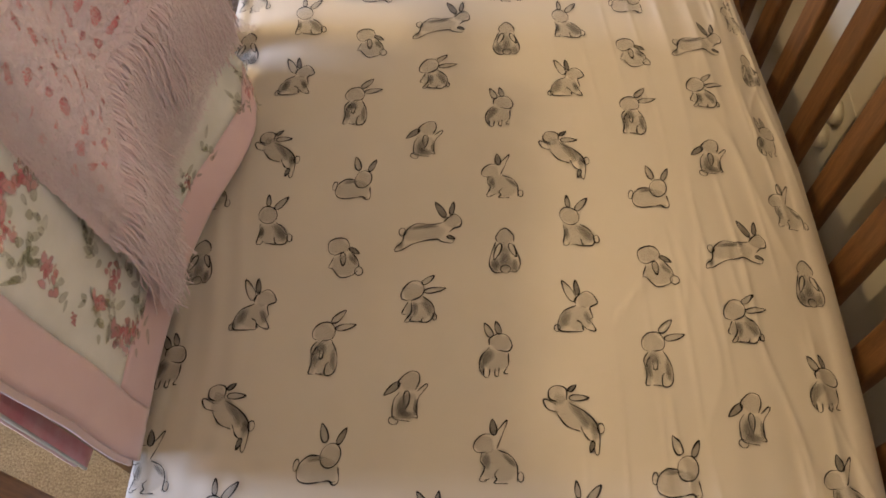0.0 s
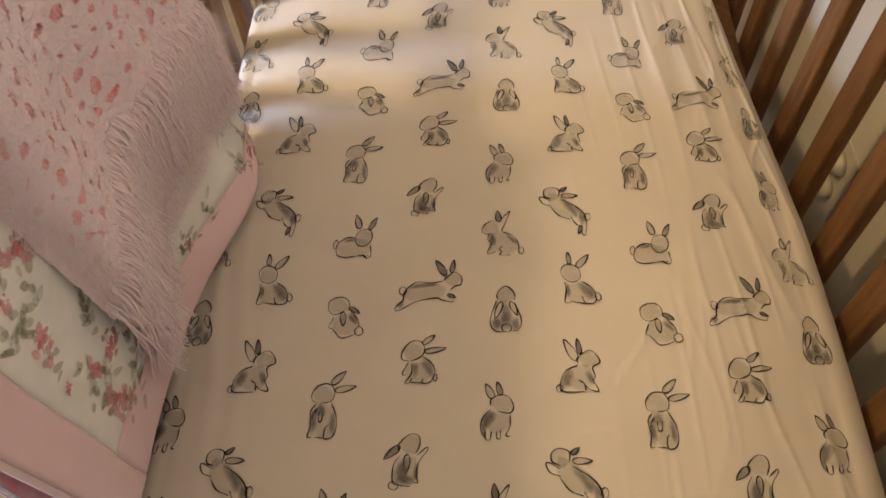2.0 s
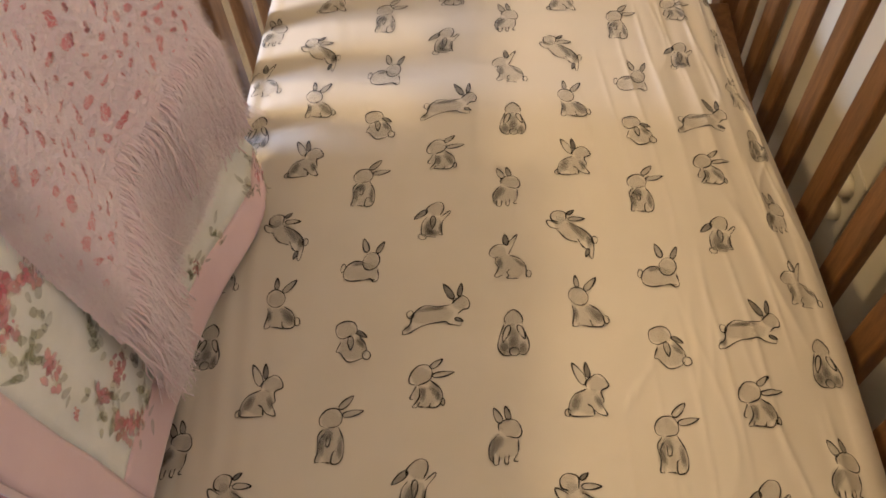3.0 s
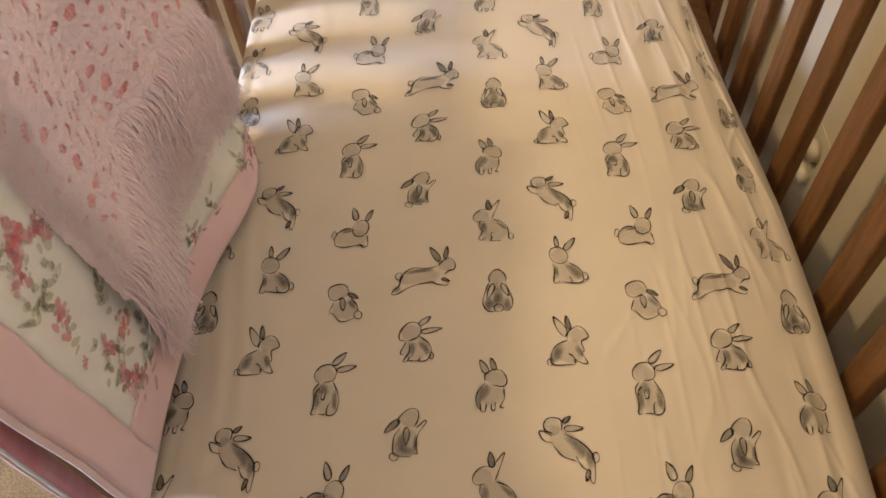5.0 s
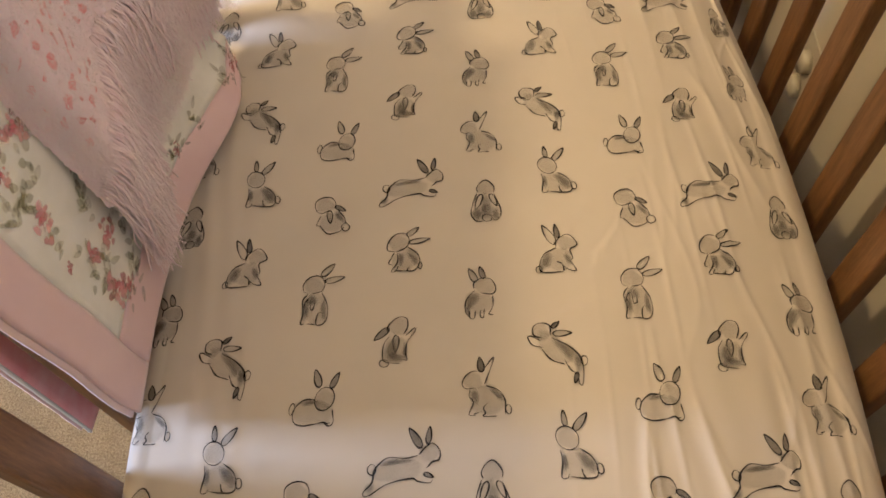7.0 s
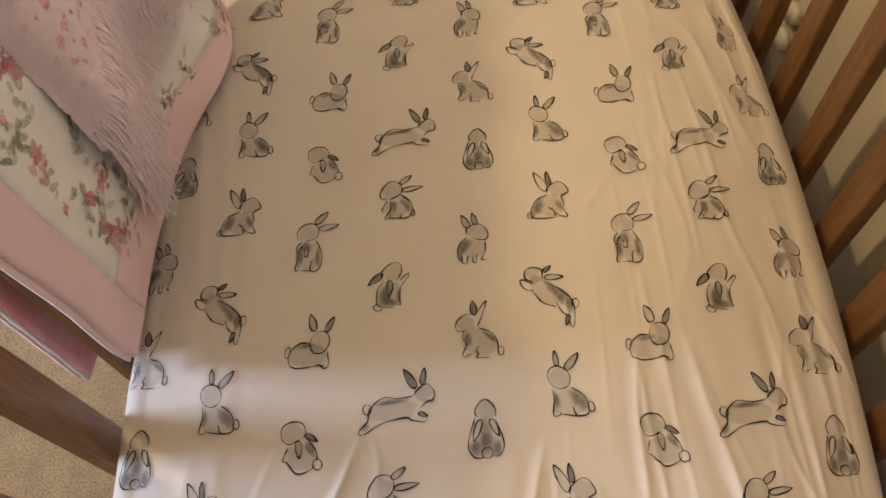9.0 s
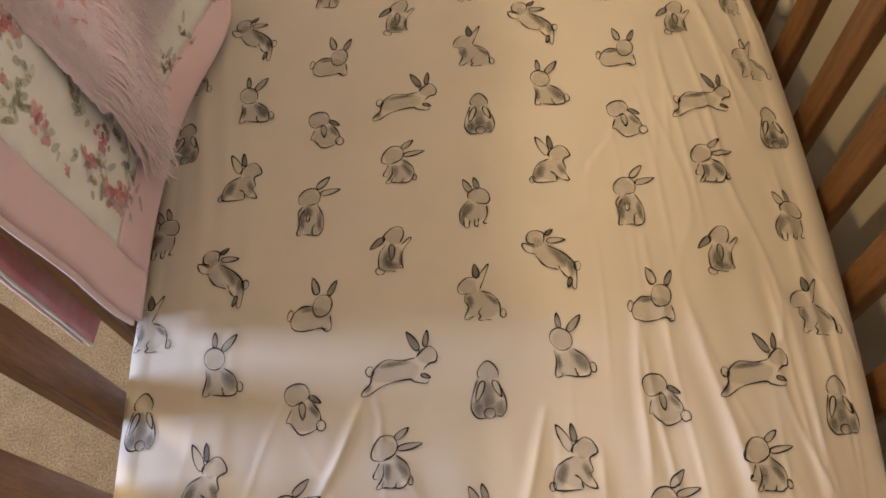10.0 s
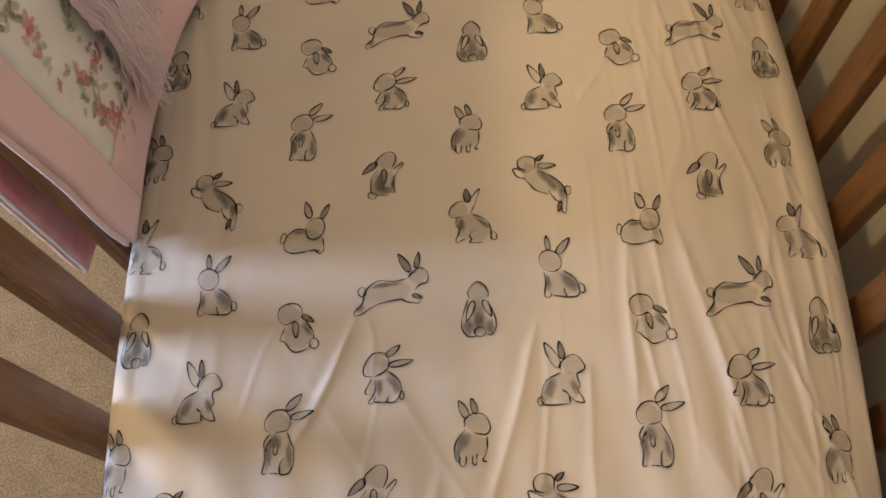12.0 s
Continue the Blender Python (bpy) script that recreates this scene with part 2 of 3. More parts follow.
for y in (CRIB_Y0, CRIB_Y1):
    for face, side in ((LEFT_FACE, -1), (RIGHT_FACE, 1)):
        xc = face + side * SLAT_T / 2
        crib_part("post", box(xc - 0.025, xc + 0.025, y - 0.025, y + 0.025, 0.0, 1.02, 0.006, 3))
    for z0, z1, name in ((0.93, 0.985, "end_rail"), (0.215, 0.268, "end_bottom_rail")):
        crib_part(name, box(LEFT_FACE + 0.016, RIGHT_FACE - 0.016, y - 0.016, y + 0.016, z0, z1, 0.006))
    for k in range(6):
        xc = LEFT_FACE + 0.10 + k * 0.1045
        crib_part("end_slat", box(xc - SLAT_W / 2, xc + SLAT_W / 2, y - 0.009, y + 0.009, 0.262, 0.94, 0.004))
crib_part("base_board", box(LEFT_FACE + 0.004, RIGHT_FACE - 0.004, CRIB_Y0 + 0.03, CRIB_Y1 - 0.03, 0.325, 0.345, 0.003), "flat support board under the mattress")

# ---- mattress and fitted sheet ----
XL, XR, YB, YF, TOP = -0.276, 0.421, -0.135, 1.18, 0.5
tagged(part("mattress", box(XL + 0.010, XR - 0.095, YB + 0.006, YF - 0.006, 0.345, 0.462, 0.02, 4), TICKING, None), "crib mattress lying on the base board, covered by the sheet", "mattress")

CREASES = (  # x0, y0, x1, y1, width, height
    (-0.040, 0.190, -0.100, 0.055, 0.0055, 0.0045), (0.121, 0.185, 0.070, 0.010, 0.0065, 0.0038), (0.206, 0.275, 0.199, 0.110, 0.006, 0.0042),
    (0.252, 0.280, 0.292, 0.045, 0.008, 0.0050), (-0.034, 0.190, -0.026, 0.130, 0.004, 0.0022), (0.220, 0.350, 0.231, 0.230, 0.006, 0.0035),
    (0.209, 0.460, 0.180, 0.418, 0.005, 0.0022), (0.172, 0.367, 0.132, 0.353, 0.004, 0.0018), (0.366, 0.450, 0.380, 0.130, 0.011, 0.0055),
)
CREASES_FAR = (
    (0.276, 0.100, 0.291, -0.02, 0.007, 0.0040), (0.257, 0.920, 0.276, 0.660, 0.009, 0.0035), (0.284, 0.960, 0.322, 0.700, 0.010, 0.0048),
    (0.225, 0.515, 0.200, 0.455, 0.005, 0.0020), (0.250, 0.550, 0.245, 0.410, 0.006, 0.0026), (0.306, 0.690, 0.362, 0.500, 0.010, 0.0052),
    (0.190, 0.440, 0.174, 0.410, 0.004, 0.0020), (0.330, 0.900, 0.352, 0.640, 0.012, 0.0048), (0.345, 0.300, 0.360, 0.060, 0.010, 0.0042),
    (0.030, 0.060, 0.012, -0.08, 0.008, 0.0030), (-0.190, 0.215, -0.215, 0.060, 0.014, 0.0016), (0.160, 0.150, 0.158, 0.000, 0.006, 0.0024),
)
CREASES_FINE = (
    (0.205, 0.262, 0.222, 0.075, 0.004, 0.0030), (0.232, 0.250, 0.245, 0.060, 0.003, 0.0018), (0.330, 0.330, 0.352, 0.040, 0.005, 0.0030), (0.128, 0.170, 0.112, 0.000, 0.003, 0.0016),
    (-0.020, 0.150, -0.036, 0.020, 0.003, 0.0015), (-0.110, 0.200, -0.150, 0.080, 0.004, 0.0012), (0.300, 0.560, 0.322, 0.360, 0.005, 0.0026), (0.268, 0.620, 0.262, 0.430, 0.004, 0.0020),
    (0.235, 0.800, 0.246, 0.600, 0.004, 0.0018), (0.345, 0.760, 0.372, 0.560, 0.006, 0.0030), (0.310, 0.980, 0.336, 0.800, 0.006, 0.0032), (0.240, 0.420, 0.200, 0.395, 0.003, 0.0014),
)


def relief(x, y):
    """Height of the sheet's folds over its smooth shape."""
    h = np.zeros_like(x)
    for x0, y0, x1, y1, w, a in CREASES + CREASES_FAR + CREASES_FINE:
        dx, dy = x1 - x0, y1 - y0
        n2 = dx * dx + dy * dy
        t = ((x - x0) * dx + (y - y0) * dy) / n2
        bow = 0.0016 * np.sin(t * 6.3 + x0 * 40)
        d = ((x - x0) * dy - (y - y0) * dx) / math.sqrt(n2) + bow
        w = 0.62 * w
        a = a * (0.6 if y0 > 0.5 else 1.0)
        along = np.clip(t / 0.25, 0, 1) * np.clip((1.25 - t) / 0.5, 0, 1)
        along = along * along * (3 - 2 * along)
        h += 0.72 * a * along * (np.exp(-np.abs(d / w) ** 1.15) - 0.30 * np.exp(-((d - 2.2 * w) / (2.0 * w)) ** 2))
    right = np.clip((x - 0.20) / 0.16, 0, 1)
    h += 0.0010 * right * np.sin(x * 150 + 2.2 * np.sin(y * 5.1) + y * 9) * (0.6 + 0.4 * np.sin(y * 7 + 1))
    ridge = 1 - np.abs(np.sin(x * 52 + 3.0 * np.sin(y * 3.1 + 0.7) + y * 7 + 0.8 * np.sin(x * 31 + y * 23)))
    h += 0.0030 * right * ridge ** 6 * np.clip(0.5 + 0.7 * np.sin(y * 9.3 + x * 17), 0, 1)
    ridge = 1 - np.abs(np.sin(x * 88 - 2.2 * np.sin(y * 4.3) + y * 4 + 1.1))
    h += 0.0017 * np.clip((x - 0.10) / 0.16, 0, 1) * ridge ** 5 * np.clip(0.3 + 0.9 * np.sin(y * 12.7 - x * 23 + 2), 0, 1)
    near = np.clip((0.20 - y) / 0.15, 0, 1)
    ridge = 1 - np.abs(np.sin(x * 40 + y * 21 + 1.2 * np.sin(y * 9 + x * 5)))
    h += 0.0016 * near * ridge ** 5 * np.clip(0.4 + 0.8 * np.sin(x * 19 + 1.3 + y * 7), 0, 1)
    h += 0.0009 * near * np.sin(x * 120 + y * 14 + 1.5 * np.sin(y * 11)) + 0.0008 * np.sin(x * 23 + 1) * np.sin(y * 17)
    left = np.clip((-0.12 - x) / 0.12, 0, 1)
    h += 0.0007 * left * np.sin(x * 230 + y * 9 + 2 * np.sin(y * 13)) * (0.5 + 0.5 * np.sin(y * 8 + x * 40))
    return h


def sheet_at(s, v):
    """Point of the sheet from lengths along the cloth, across (s) and along (v)."""
    s, v = np.asarray(s, float), np.asarray(v, float)
    rl, rr, re = 0.020, 0.034, 0.03
    x, drop = s.copy(), np.zeros_like(s)
    for edge, r, sign in ((XL, rl, -1), (XR, rr, 1)):
        over = np.maximum(0, sign * (s - (edge - sign * r)))
        ang = np.minimum(over / r, math.pi / 2)
        down = np.maximum(0, over - r * math.pi / 2)
        on = over > 0
        x = np.where(on, edge - sign * r + sign * r * np.sin(ang) - sign * down * 0.10, x)
        drop = np.where(on, drop + r * (1 - np.cos(ang)) + down, drop)
    drop = drop + 0.022 * np.clip((s - 0.25) / 0.135, 0, 1) ** 1.6 + 0.012 * np.clip((-0.17 - s) / 0.08, 0, 1) ** 1.5
    pull = -0.044 * np.clip((v - 0.33) / 0.72, 0, 1.3) ** 1.4 - 0.012 * np.clip((0.30 - v) / 0.27, 0, 1.4) ** 2
    x = x + pull * np.clip((s - 0.335) / 0.075, 0, 1) ** 1.3 + (0.010 * np.clip((0.24 - v) / 0.2, 0, 1.4) - 0.004 * np.clip((v - 0.6) / 0.3, 0, 1)) * np.clip((-0.16 - s) / 0.11, 0, 1) ** 1.5
    x = x - 0.018 * np.clip((v - 0.62) / 0.42, 0, 1.2) * np.clip((s - 0.08) / 0.33, 0, 1) ** 1.7
    drop = drop + 0.015 * np.clip((s - 0.02) / 0.26, 0, 1) * np.clip((v - 0.50) / 0.40, 0, 1)
    y = v.copy()
    for edge, sign in ((YB, -1), (YF, 1)):
        over = np.maximum(0, sign * (v - (edge - sign * re)))
        ang = np.minimum(over / re, math.pi / 2)
        down = np.maximum(0, over - re * math.pi / 2)
        on = over > 0
        y = np.where(on, edge - sign * re + sign * re * np.sin(ang), y)
        drop = np.where(on, drop + re * (1 - np.cos(ang)) + down, drop)
    z = TOP - drop + relief(s, v) * np.clip((XR + 0.01 - s) / 0.02, 0.25, 1)
    return x, y, np.maximum(z, 0.352)


def grid_faces(nu, nv):
    i, j = np.meshgrid(np.arange(nu - 1), np.arange(nv - 1), indexing="ij")
    a = (i * nv + j).ravel()
    return np.stack([a, a + nv, a + nv + 1, a + 1], 1).tolist()


su, sv = np.arange(XL - 0.115, XR + 0.145, 0.0022), np.arange(YB - 0.10, YF + 0.10, 0.0030)
gs, gv = np.meshgrid(su, sv, indexing="ij")
gx, gy, gz = sheet_at(gs, gv)
sheet = tagged(empty("fitted_sheet", 0.072, 0.52, 0.5), "creased cream cotton fitted sheet printed with grey rabbit-like shapes", "crib sheet")
under(mesh_object("cloth", np.stack([gx.ravel(), gy.ravel(), gz.ravel()], 1), grid_faces(len(su), len(sv)), SHEET, smooth=True), sheet)

# print motifs: plain rounded shapes in a drawing of their own, y down
# o: ring x y rx ry turn | l: leaf from x y to x y, half width, fill | s: brush stroke | w: dark wash | p: pale wash
MOTIF = {}
MOTIF["A"] = (197, 616, (0.208, -0.017, -0.008, -0.242), [
    ("s", 170, 548, 165, 505, 120, 495, 90, 515, 95, 548, 130, 560), ("l", 180, 540, 268, 535, 13, 0.25), ("l", 175, 515, 210, 487, 10, 0.9), ("s", 135, 600, 90, 590, 68, 560, 80, 552, 128, 572),
    ("s", 130, 605, 175, 650, 235, 668), ("s", 180, 560, 250, 590, 300, 630, 318, 680, 315, 748, 300, 745, 296, 715), ("s", 235, 650, 262, 690, 290, 705), ("l", 292, 700, 280, 745, 11, 0.9),
    ("o", 322, 652, 15, 20, 0), ("w", 250, 612, 78, 24, 40), ("w", 298, 665, 18, 34, 0), ("p", 185, 600, 80, 40, 40), ("p", 125, 535, 36, 32, 0)])
MOTIF["B"] = (655, 786, (0.2, -0.025, 0.0, -0.225), [
    ("o", 705, 785, 45, 50, 0), ("l", 672, 735, 635, 655, 17, 0.35), ("l", 725, 740, 752, 670, 15, 0.55), ("s", 660, 788, 610, 790, 572, 830, 580, 880, 622, 898, 690, 890),
    ("s", 690, 890, 720, 885, 745, 900, 765, 885, 750, 830), ("s", 720, 880, 735, 890, 750, 885), ("o", 562, 828, 12, 24, 0), ("w", 635, 800, 35, 12, -8), ("p", 665, 845, 85, 45, 0), ("p", 705, 790, 40, 40, 0)])
MOTIF["C"] = (221, 204, (0.217, 0.0, -0.008, -0.233), [
    ("s", 290, 175, 310, 150, 345, 128, 375, 155, 372, 190, 345, 200, 320, 225), ("l", 300, 148, 246, 70, 17, 0.75), ("l", 325, 132, 335, 62, 12, 0.7),
    ("s", 285, 178, 230, 190, 160, 190, 110, 235, 100, 285, 68, 320, 72, 338, 105, 325), ("s", 90, 335, 165, 288, 260, 265, 285, 275, 335, 280, 345, 265), ("l", 310, 245, 350, 258, 9, 0.8),
    ("o", 97, 237, 17, 20, 0), ("w", 190, 205, 70, 10, -8), ("w", 90, 305, 22, 16, -45), ("p", 200, 235, 95, 38, -10), ("p", 330, 165, 36, 30, 0)])
MOTIF["D"] = (590, 307, (0.217, 0.0, 0.0, -0.225), [
    ("s", 555, 262, 548, 235, 565, 205, 592, 188, 618, 205, 634, 235, 630, 262), ("l", 572, 270, 540, 358, 14, 0.1), ("l", 612, 268, 645, 338, 13, 0.1),
    ("s", 548, 265, 525, 335, 520, 385, 545, 420, 585, 420), ("s", 632, 270, 660, 345, 660, 390, 640, 415, 620, 410), ("o", 595, 402, 23, 20, 0),
    ("w", 590, 375, 54, 40, 0), ("w", 592, 318, 24, 46, 0), ("p", 592, 230, 38, 38, 0), ("w", 545, 385, 18, 34, 0), ("w", 640, 385, 16, 32, 0)])
MOTIF["E"] = (148, 172, (0.217, 0.025, -0.008, -0.233), [
    ("o", 122, 138, 46, 46, 0), ("l", 123, 92, 124, 28, 12, 0.5), ("l", 155, 108, 222, 36, 15, 0.35), ("s", 85, 185, 86, 230, 72, 288, 95, 290, 104, 275),
    ("s", 165, 178, 205, 205, 222, 245, 212, 282, 165, 290, 105, 284), ("s", 158, 255, 160, 275, 168, 288), ("o", 232, 252, 13, 20, 0), ("w", 190, 225, 30, 48, -35), ("w", 95, 225, 12, 34, 0), ("p", 145, 240, 60, 45, 0), ("p", 125, 140, 36, 36, 0)])
MOTIF["F"] = (512, 344, (0.208, 0.017, 0.0, -0.217), [
    ("s", 505, 312, 460, 332, 430, 312, 430, 265, 470, 240, 515, 245, 532, 280, 520, 310), ("l", 500, 318, 502, 390, 15, 0.2), ("l", 530, 292, 582, 322, 13, 0.8),
    ("s", 455, 345, 432, 400, 450, 405, 490, 450, 545, 438, 575, 412), ("s", 545, 318, 575, 360, 580, 395), ("o", 580, 415, 20, 22, 0), ("w", 550, 345, 18, 34, -25), ("p", 510, 385, 60, 48, 0), ("p", 478, 285, 42, 36, 0)])
MOTIF["G"] = (160, 612, (0.208, -0.017, -0.008, -0.217), [
    ("s", 165, 590, 160, 565, 205, 525, 240, 535, 265, 578, 232, 605, 245, 650, 230, 665), ("l", 160, 580, 92, 475, 20, 0.12), ("l", 172, 545, 155, 468, 13, 0.85), ("s", 230, 660, 262, 715, 225, 712, 195, 690),
    ("s", 165, 598, 110, 630, 88, 680, 100, 728, 205, 724), ("s", 170, 670, 195, 685, 205, 720), ("o", 84, 716, 14, 17, 0), ("w", 115, 672, 24, 52, 20), ("w", 222, 655, 14, 30, -25), ("p", 175, 660, 60, 55, 0), ("p", 215, 570, 40, 32, 0)])
MOTIF["H"] = (443, 824, (0.2, 0.017, -0.008, -0.192), [
    ("s", 400, 802, 370, 790, 368, 750, 400, 708, 450, 698, 476, 735, 462, 785, 410, 803), ("l", 460, 700, 530, 622, 17, 0.3), ("l", 476, 733, 580, 700, 17, 0.2),
    ("s", 390, 806, 362, 850, 365, 920, 352, 978, 372, 980), ("s", 460, 795, 485, 860, 486, 930, 465, 975, 430, 980, 435, 930, 452, 910), ("s", 395, 830, 375, 860, 370, 885), ("s", 425, 850, 415, 895, 402, 895, 405, 850),
    ("s", 385, 978, 425, 980), ("w", 375, 905, 18, 62, 6), ("w", 408, 840, 26, 30, 0), ("w", 470, 900, 14, 55, 0), ("p", 425, 890, 52, 85, 0), ("p", 422, 755, 44, 42, 0)])
MOTIF["I"] = (204, 588, (0.208, 0.008, -0.008, -0.208), [
    ("s", 150, 600, 108, 590, 112, 545, 150, 498, 195, 495, 215, 530, 200, 572, 150, 600), ("l", 205, 508, 264, 457, 14, 0.3), ("l", 213, 548, 320, 521, 14, 0.2),
    ("s", 140, 605, 112, 665, 130, 672), ("s", 155, 605, 155, 660, 125, 708, 145, 708, 160, 680), ("s", 208, 572, 255, 610, 264, 660, 240, 700, 205, 705, 212, 680), ("s", 150, 706, 205, 705), ("o", 266, 675, 9, 18, 0),
    ("w", 235, 625, 22, 56, -25), ("w", 172, 640, 14, 34, 0), ("p", 185, 655, 55, 50, 0), ("p", 160, 550, 44, 42, 0)])
MOTIF["J"] = (564, 840, (0.2, -0.008, -0.008, -0.192), [
    ("s", 535, 805, 535, 770, 575, 742, 620, 750, 643, 800, 625, 832, 570, 828), ("l", 545, 765, 506, 688, 18, 0.3), ("l", 582, 745, 560, 675, 15, 0.55),
    ("s", 538, 815, 500, 870, 495, 925, 512, 960, 520, 940), ("s", 515, 930, 520, 970, 540, 972, 545, 930), ("s", 570, 925, 570, 960, 585, 965, 588, 920), ("s", 628, 840, 630, 900, 612, 945, 632, 950),
    ("w", 525, 870, 28, 50, 25), ("w", 508, 930, 14, 30, 0), ("p", 568, 885, 55, 50, 0), ("p", 588, 790, 46, 36, 0)])
MOTIF["K"] = (240, 186, (0.183, 0.0, -0.008, -0.208), [
    ("s", 195, 145, 195, 105, 245, 60, 290, 62, 300, 100, 280, 145), ("l", 200, 115, 122, 180, 17, 0.6), ("l", 240, 150, 237, 236, 17, 0.25),
    ("s", 205, 155, 175, 200, 172, 265, 190, 285, 265, 290), ("s", 290, 150, 335, 112, 340, 125, 300, 180, 292, 240, 300, 270, 275, 270), ("o", 180, 292, 24, 18, 0),
    ("w", 208, 232, 32, 58, 8), ("w", 240, 262, 40, 22, 0), ("w", 288, 225, 12, 38, 0), ("p", 250, 220, 45, 55, 0), ("p", 250, 105, 46, 40, 0)])
MOTIF["L"] = (705, 405, (0.183, 0.0, -0.008, -0.2), [
    ("s", 670, 320, 630, 325, 595, 355, 585, 390, 605, 408, 640, 405), ("l", 685, 325, 675, 248, 18, 0.85), ("s", 690, 315, 748, 250, 725, 320, 698, 385), ("s", 705, 390, 765, 410, 798, 455, 798, 525),
    ("s", 625, 410, 620, 445, 640, 475, 618, 530, 650, 535), ("s", 640, 530, 665, 520), ("s", 708, 475, 690, 500, 700, 520, 690, 538, 755, 535), ("o", 815, 502, 14, 22, 0), ("w", 645, 440, 22, 36, -15), ("w", 765, 435, 40, 12, 35),
    ("p", 710, 460, 75, 65, 0), ("p", 640, 370, 42, 36, 0)])


def smooth_line(pts, step):
    """Points along a smooth curve through pts."""
    p = np.array(pts, float).reshape(-1, 2)
    p = np.vstack([2 * p[0] - p[1], p, 2 * p[-1] - p[-2]])
    out = []
    for a, b, c, d in zip(p[:-3], p[1:-2], p[2:-1], p[3:]):
        n = max(2, int(np.hypot(*(c - b)) / step))
        t = np.linspace(0, 1, n, endpoint=False)[:, None]
        out.append(0.5 * (2 * b + (c - a) * t + (2 * a - 5 * b + 4 * c - d) * t**2 + (3 * b - a - 3 * c + d) * t**3))
    return np.vstack(out + [p[-2:-1]])


def ribbon(line, width, taper=True):
    """Vertices and faces of a brush stroke along a line; it swells and thins."""
    d = np.gradient(line, axis=0)
    n = np.stack([-d[:, 1], d[:, 0]], 1) / (np.hypot(d[:, 0], d[:, 1])[:, None] + 1e-9)
    t = np.linspace(0, 1, len(line))
    w = width * (0.72 + 0.28 * np.sin(t * 9 + line[0, 0]))
    if taper:
        w = w * np.clip(np.minimum(t, 1 - t) * 9 + 0.35, 0, 1)
    k = len(line)
    return np.vstack([line - n * w[:, None], line + n * w[:, None]]), [(i, i + 1, k + i + 1, k + i) for i in range(k - 1)]


def disc(x, y, rx, ry, turn, soft):
    """Rings of a soft-edged oval, with the dye's density."""
    th = np.linspace(0, 2 * math.pi, 22, endpoint=False)
    wob = 1 + 0.07 * np.sin(3 * th + x) + 0.05 * np.sin(5 * th + y)
    c, s = math.cos(radians(turn)), math.sin(radians(turn))
    v, dye = [np.array([[x, y]])], [1.0]
    radii = (0.35, 0.6, 0.78, 0.9, 1.0)
    for r in radii:
        a, b = rx * r * np.cos(th) * wob, ry * r * np.sin(th) * wob
        v.append(np.stack([x + a * c - b * s, y + a * s + b * c], 1))
        dye += [min(1.0, max(0.0, (1 - r) / soft))] * 22
    f = [(0, 1 + i, 1 + (i + 1) % 22) for i in range(22)]
    for k in range(len(radii) - 1):
        o = 1 + 22 * k
        f += [(o + i, o + 22 + i, o + 22 + (i + 1) % 22, o + (i + 1) % 22) for i in range(22)]
    return np.vstack(v), f, dye


def leaf_shape(x0, y0, x1, y1, w):
    t = np.linspace(0, 1, 13)
    axis = np.array([x1 - x0, y1 - y0], float)
    nrm = np.array([-axis[1], axis[0]]) / np.hypot(*axis)
    half = w * 2.35 * t ** 0.5 * (1 - t) ** 0.85
    mid = np.array([x0, y0]) + axis * t[:, None]
    return mid + nrm * half[:, None], mid - nrm * half[:, None]


def draw(shapes):
    """Collects the flat shapes of one motif: vertices, layer heights, faces, material of each face, dye."""
    V, Z, F, M, D = [], [], [], [], []

    def put(v, f, mat, dye, z):
        o = sum(len(a) for a in V)
        V.append(v)
        Z.extend([z] * len(v))
        F.extend(tuple(o + i for i in q) for q in f)
        M.extend([mat] * len(f))
        D.extend(dye if hasattr(dye, "__len__") else [dye] * len(v))

    for n, (kind, *a) in enumerate(shapes):
        lift = 0.00004 * n
        if kind == "o":
            th = np.linspace(0, 2 * math.pi, 40)
            v, f = ribbon(np.stack([a[0] + a[2] * np.cos(th + 1), a[1] + a[3] * np.sin(th + 1)], 1), 2.8, False)
            put(v, f, 0, 1.0, 0.0010 + lift)
        elif kind == "s":
            v, f = ribbon(smooth_line(a, 5.0), 3.5)
            put(v, f, 0, 1.0, 0.0010 + lift)
        elif kind == "l":
            p, q = leaf_shape(*a[:5])
            v, f = ribbon(np.vstack([p, q[::-1]]), 3.5, False)
            put(v, f, 0, 1.0, 0.0010 + lift)
            put(np.vstack([p, q]), [(i, i + 1, 13 + i + 1, 13 + i) for i in range(12)], 1, a[5], 0.0006 + lift)
        else:
            a = [a[0], a[1], a[2] * 1.25, a[3] * 1.25, a[4]] if kind == "w" else [a[0], a[1], a[2] * 1.20, a[3] * 1.18, a[4]]
            v, f, dye = disc(*a, 0.6 if kind == "w" else 0.14)
            put(v, f, 1 if kind == "w" else 2, [d * (0.66 if kind == "w" else 0.8) for d in dye], (0.0006 if kind == "w" else 0.0003) + lift)
    return np.vstack(V), np.array(Z), F, M, D


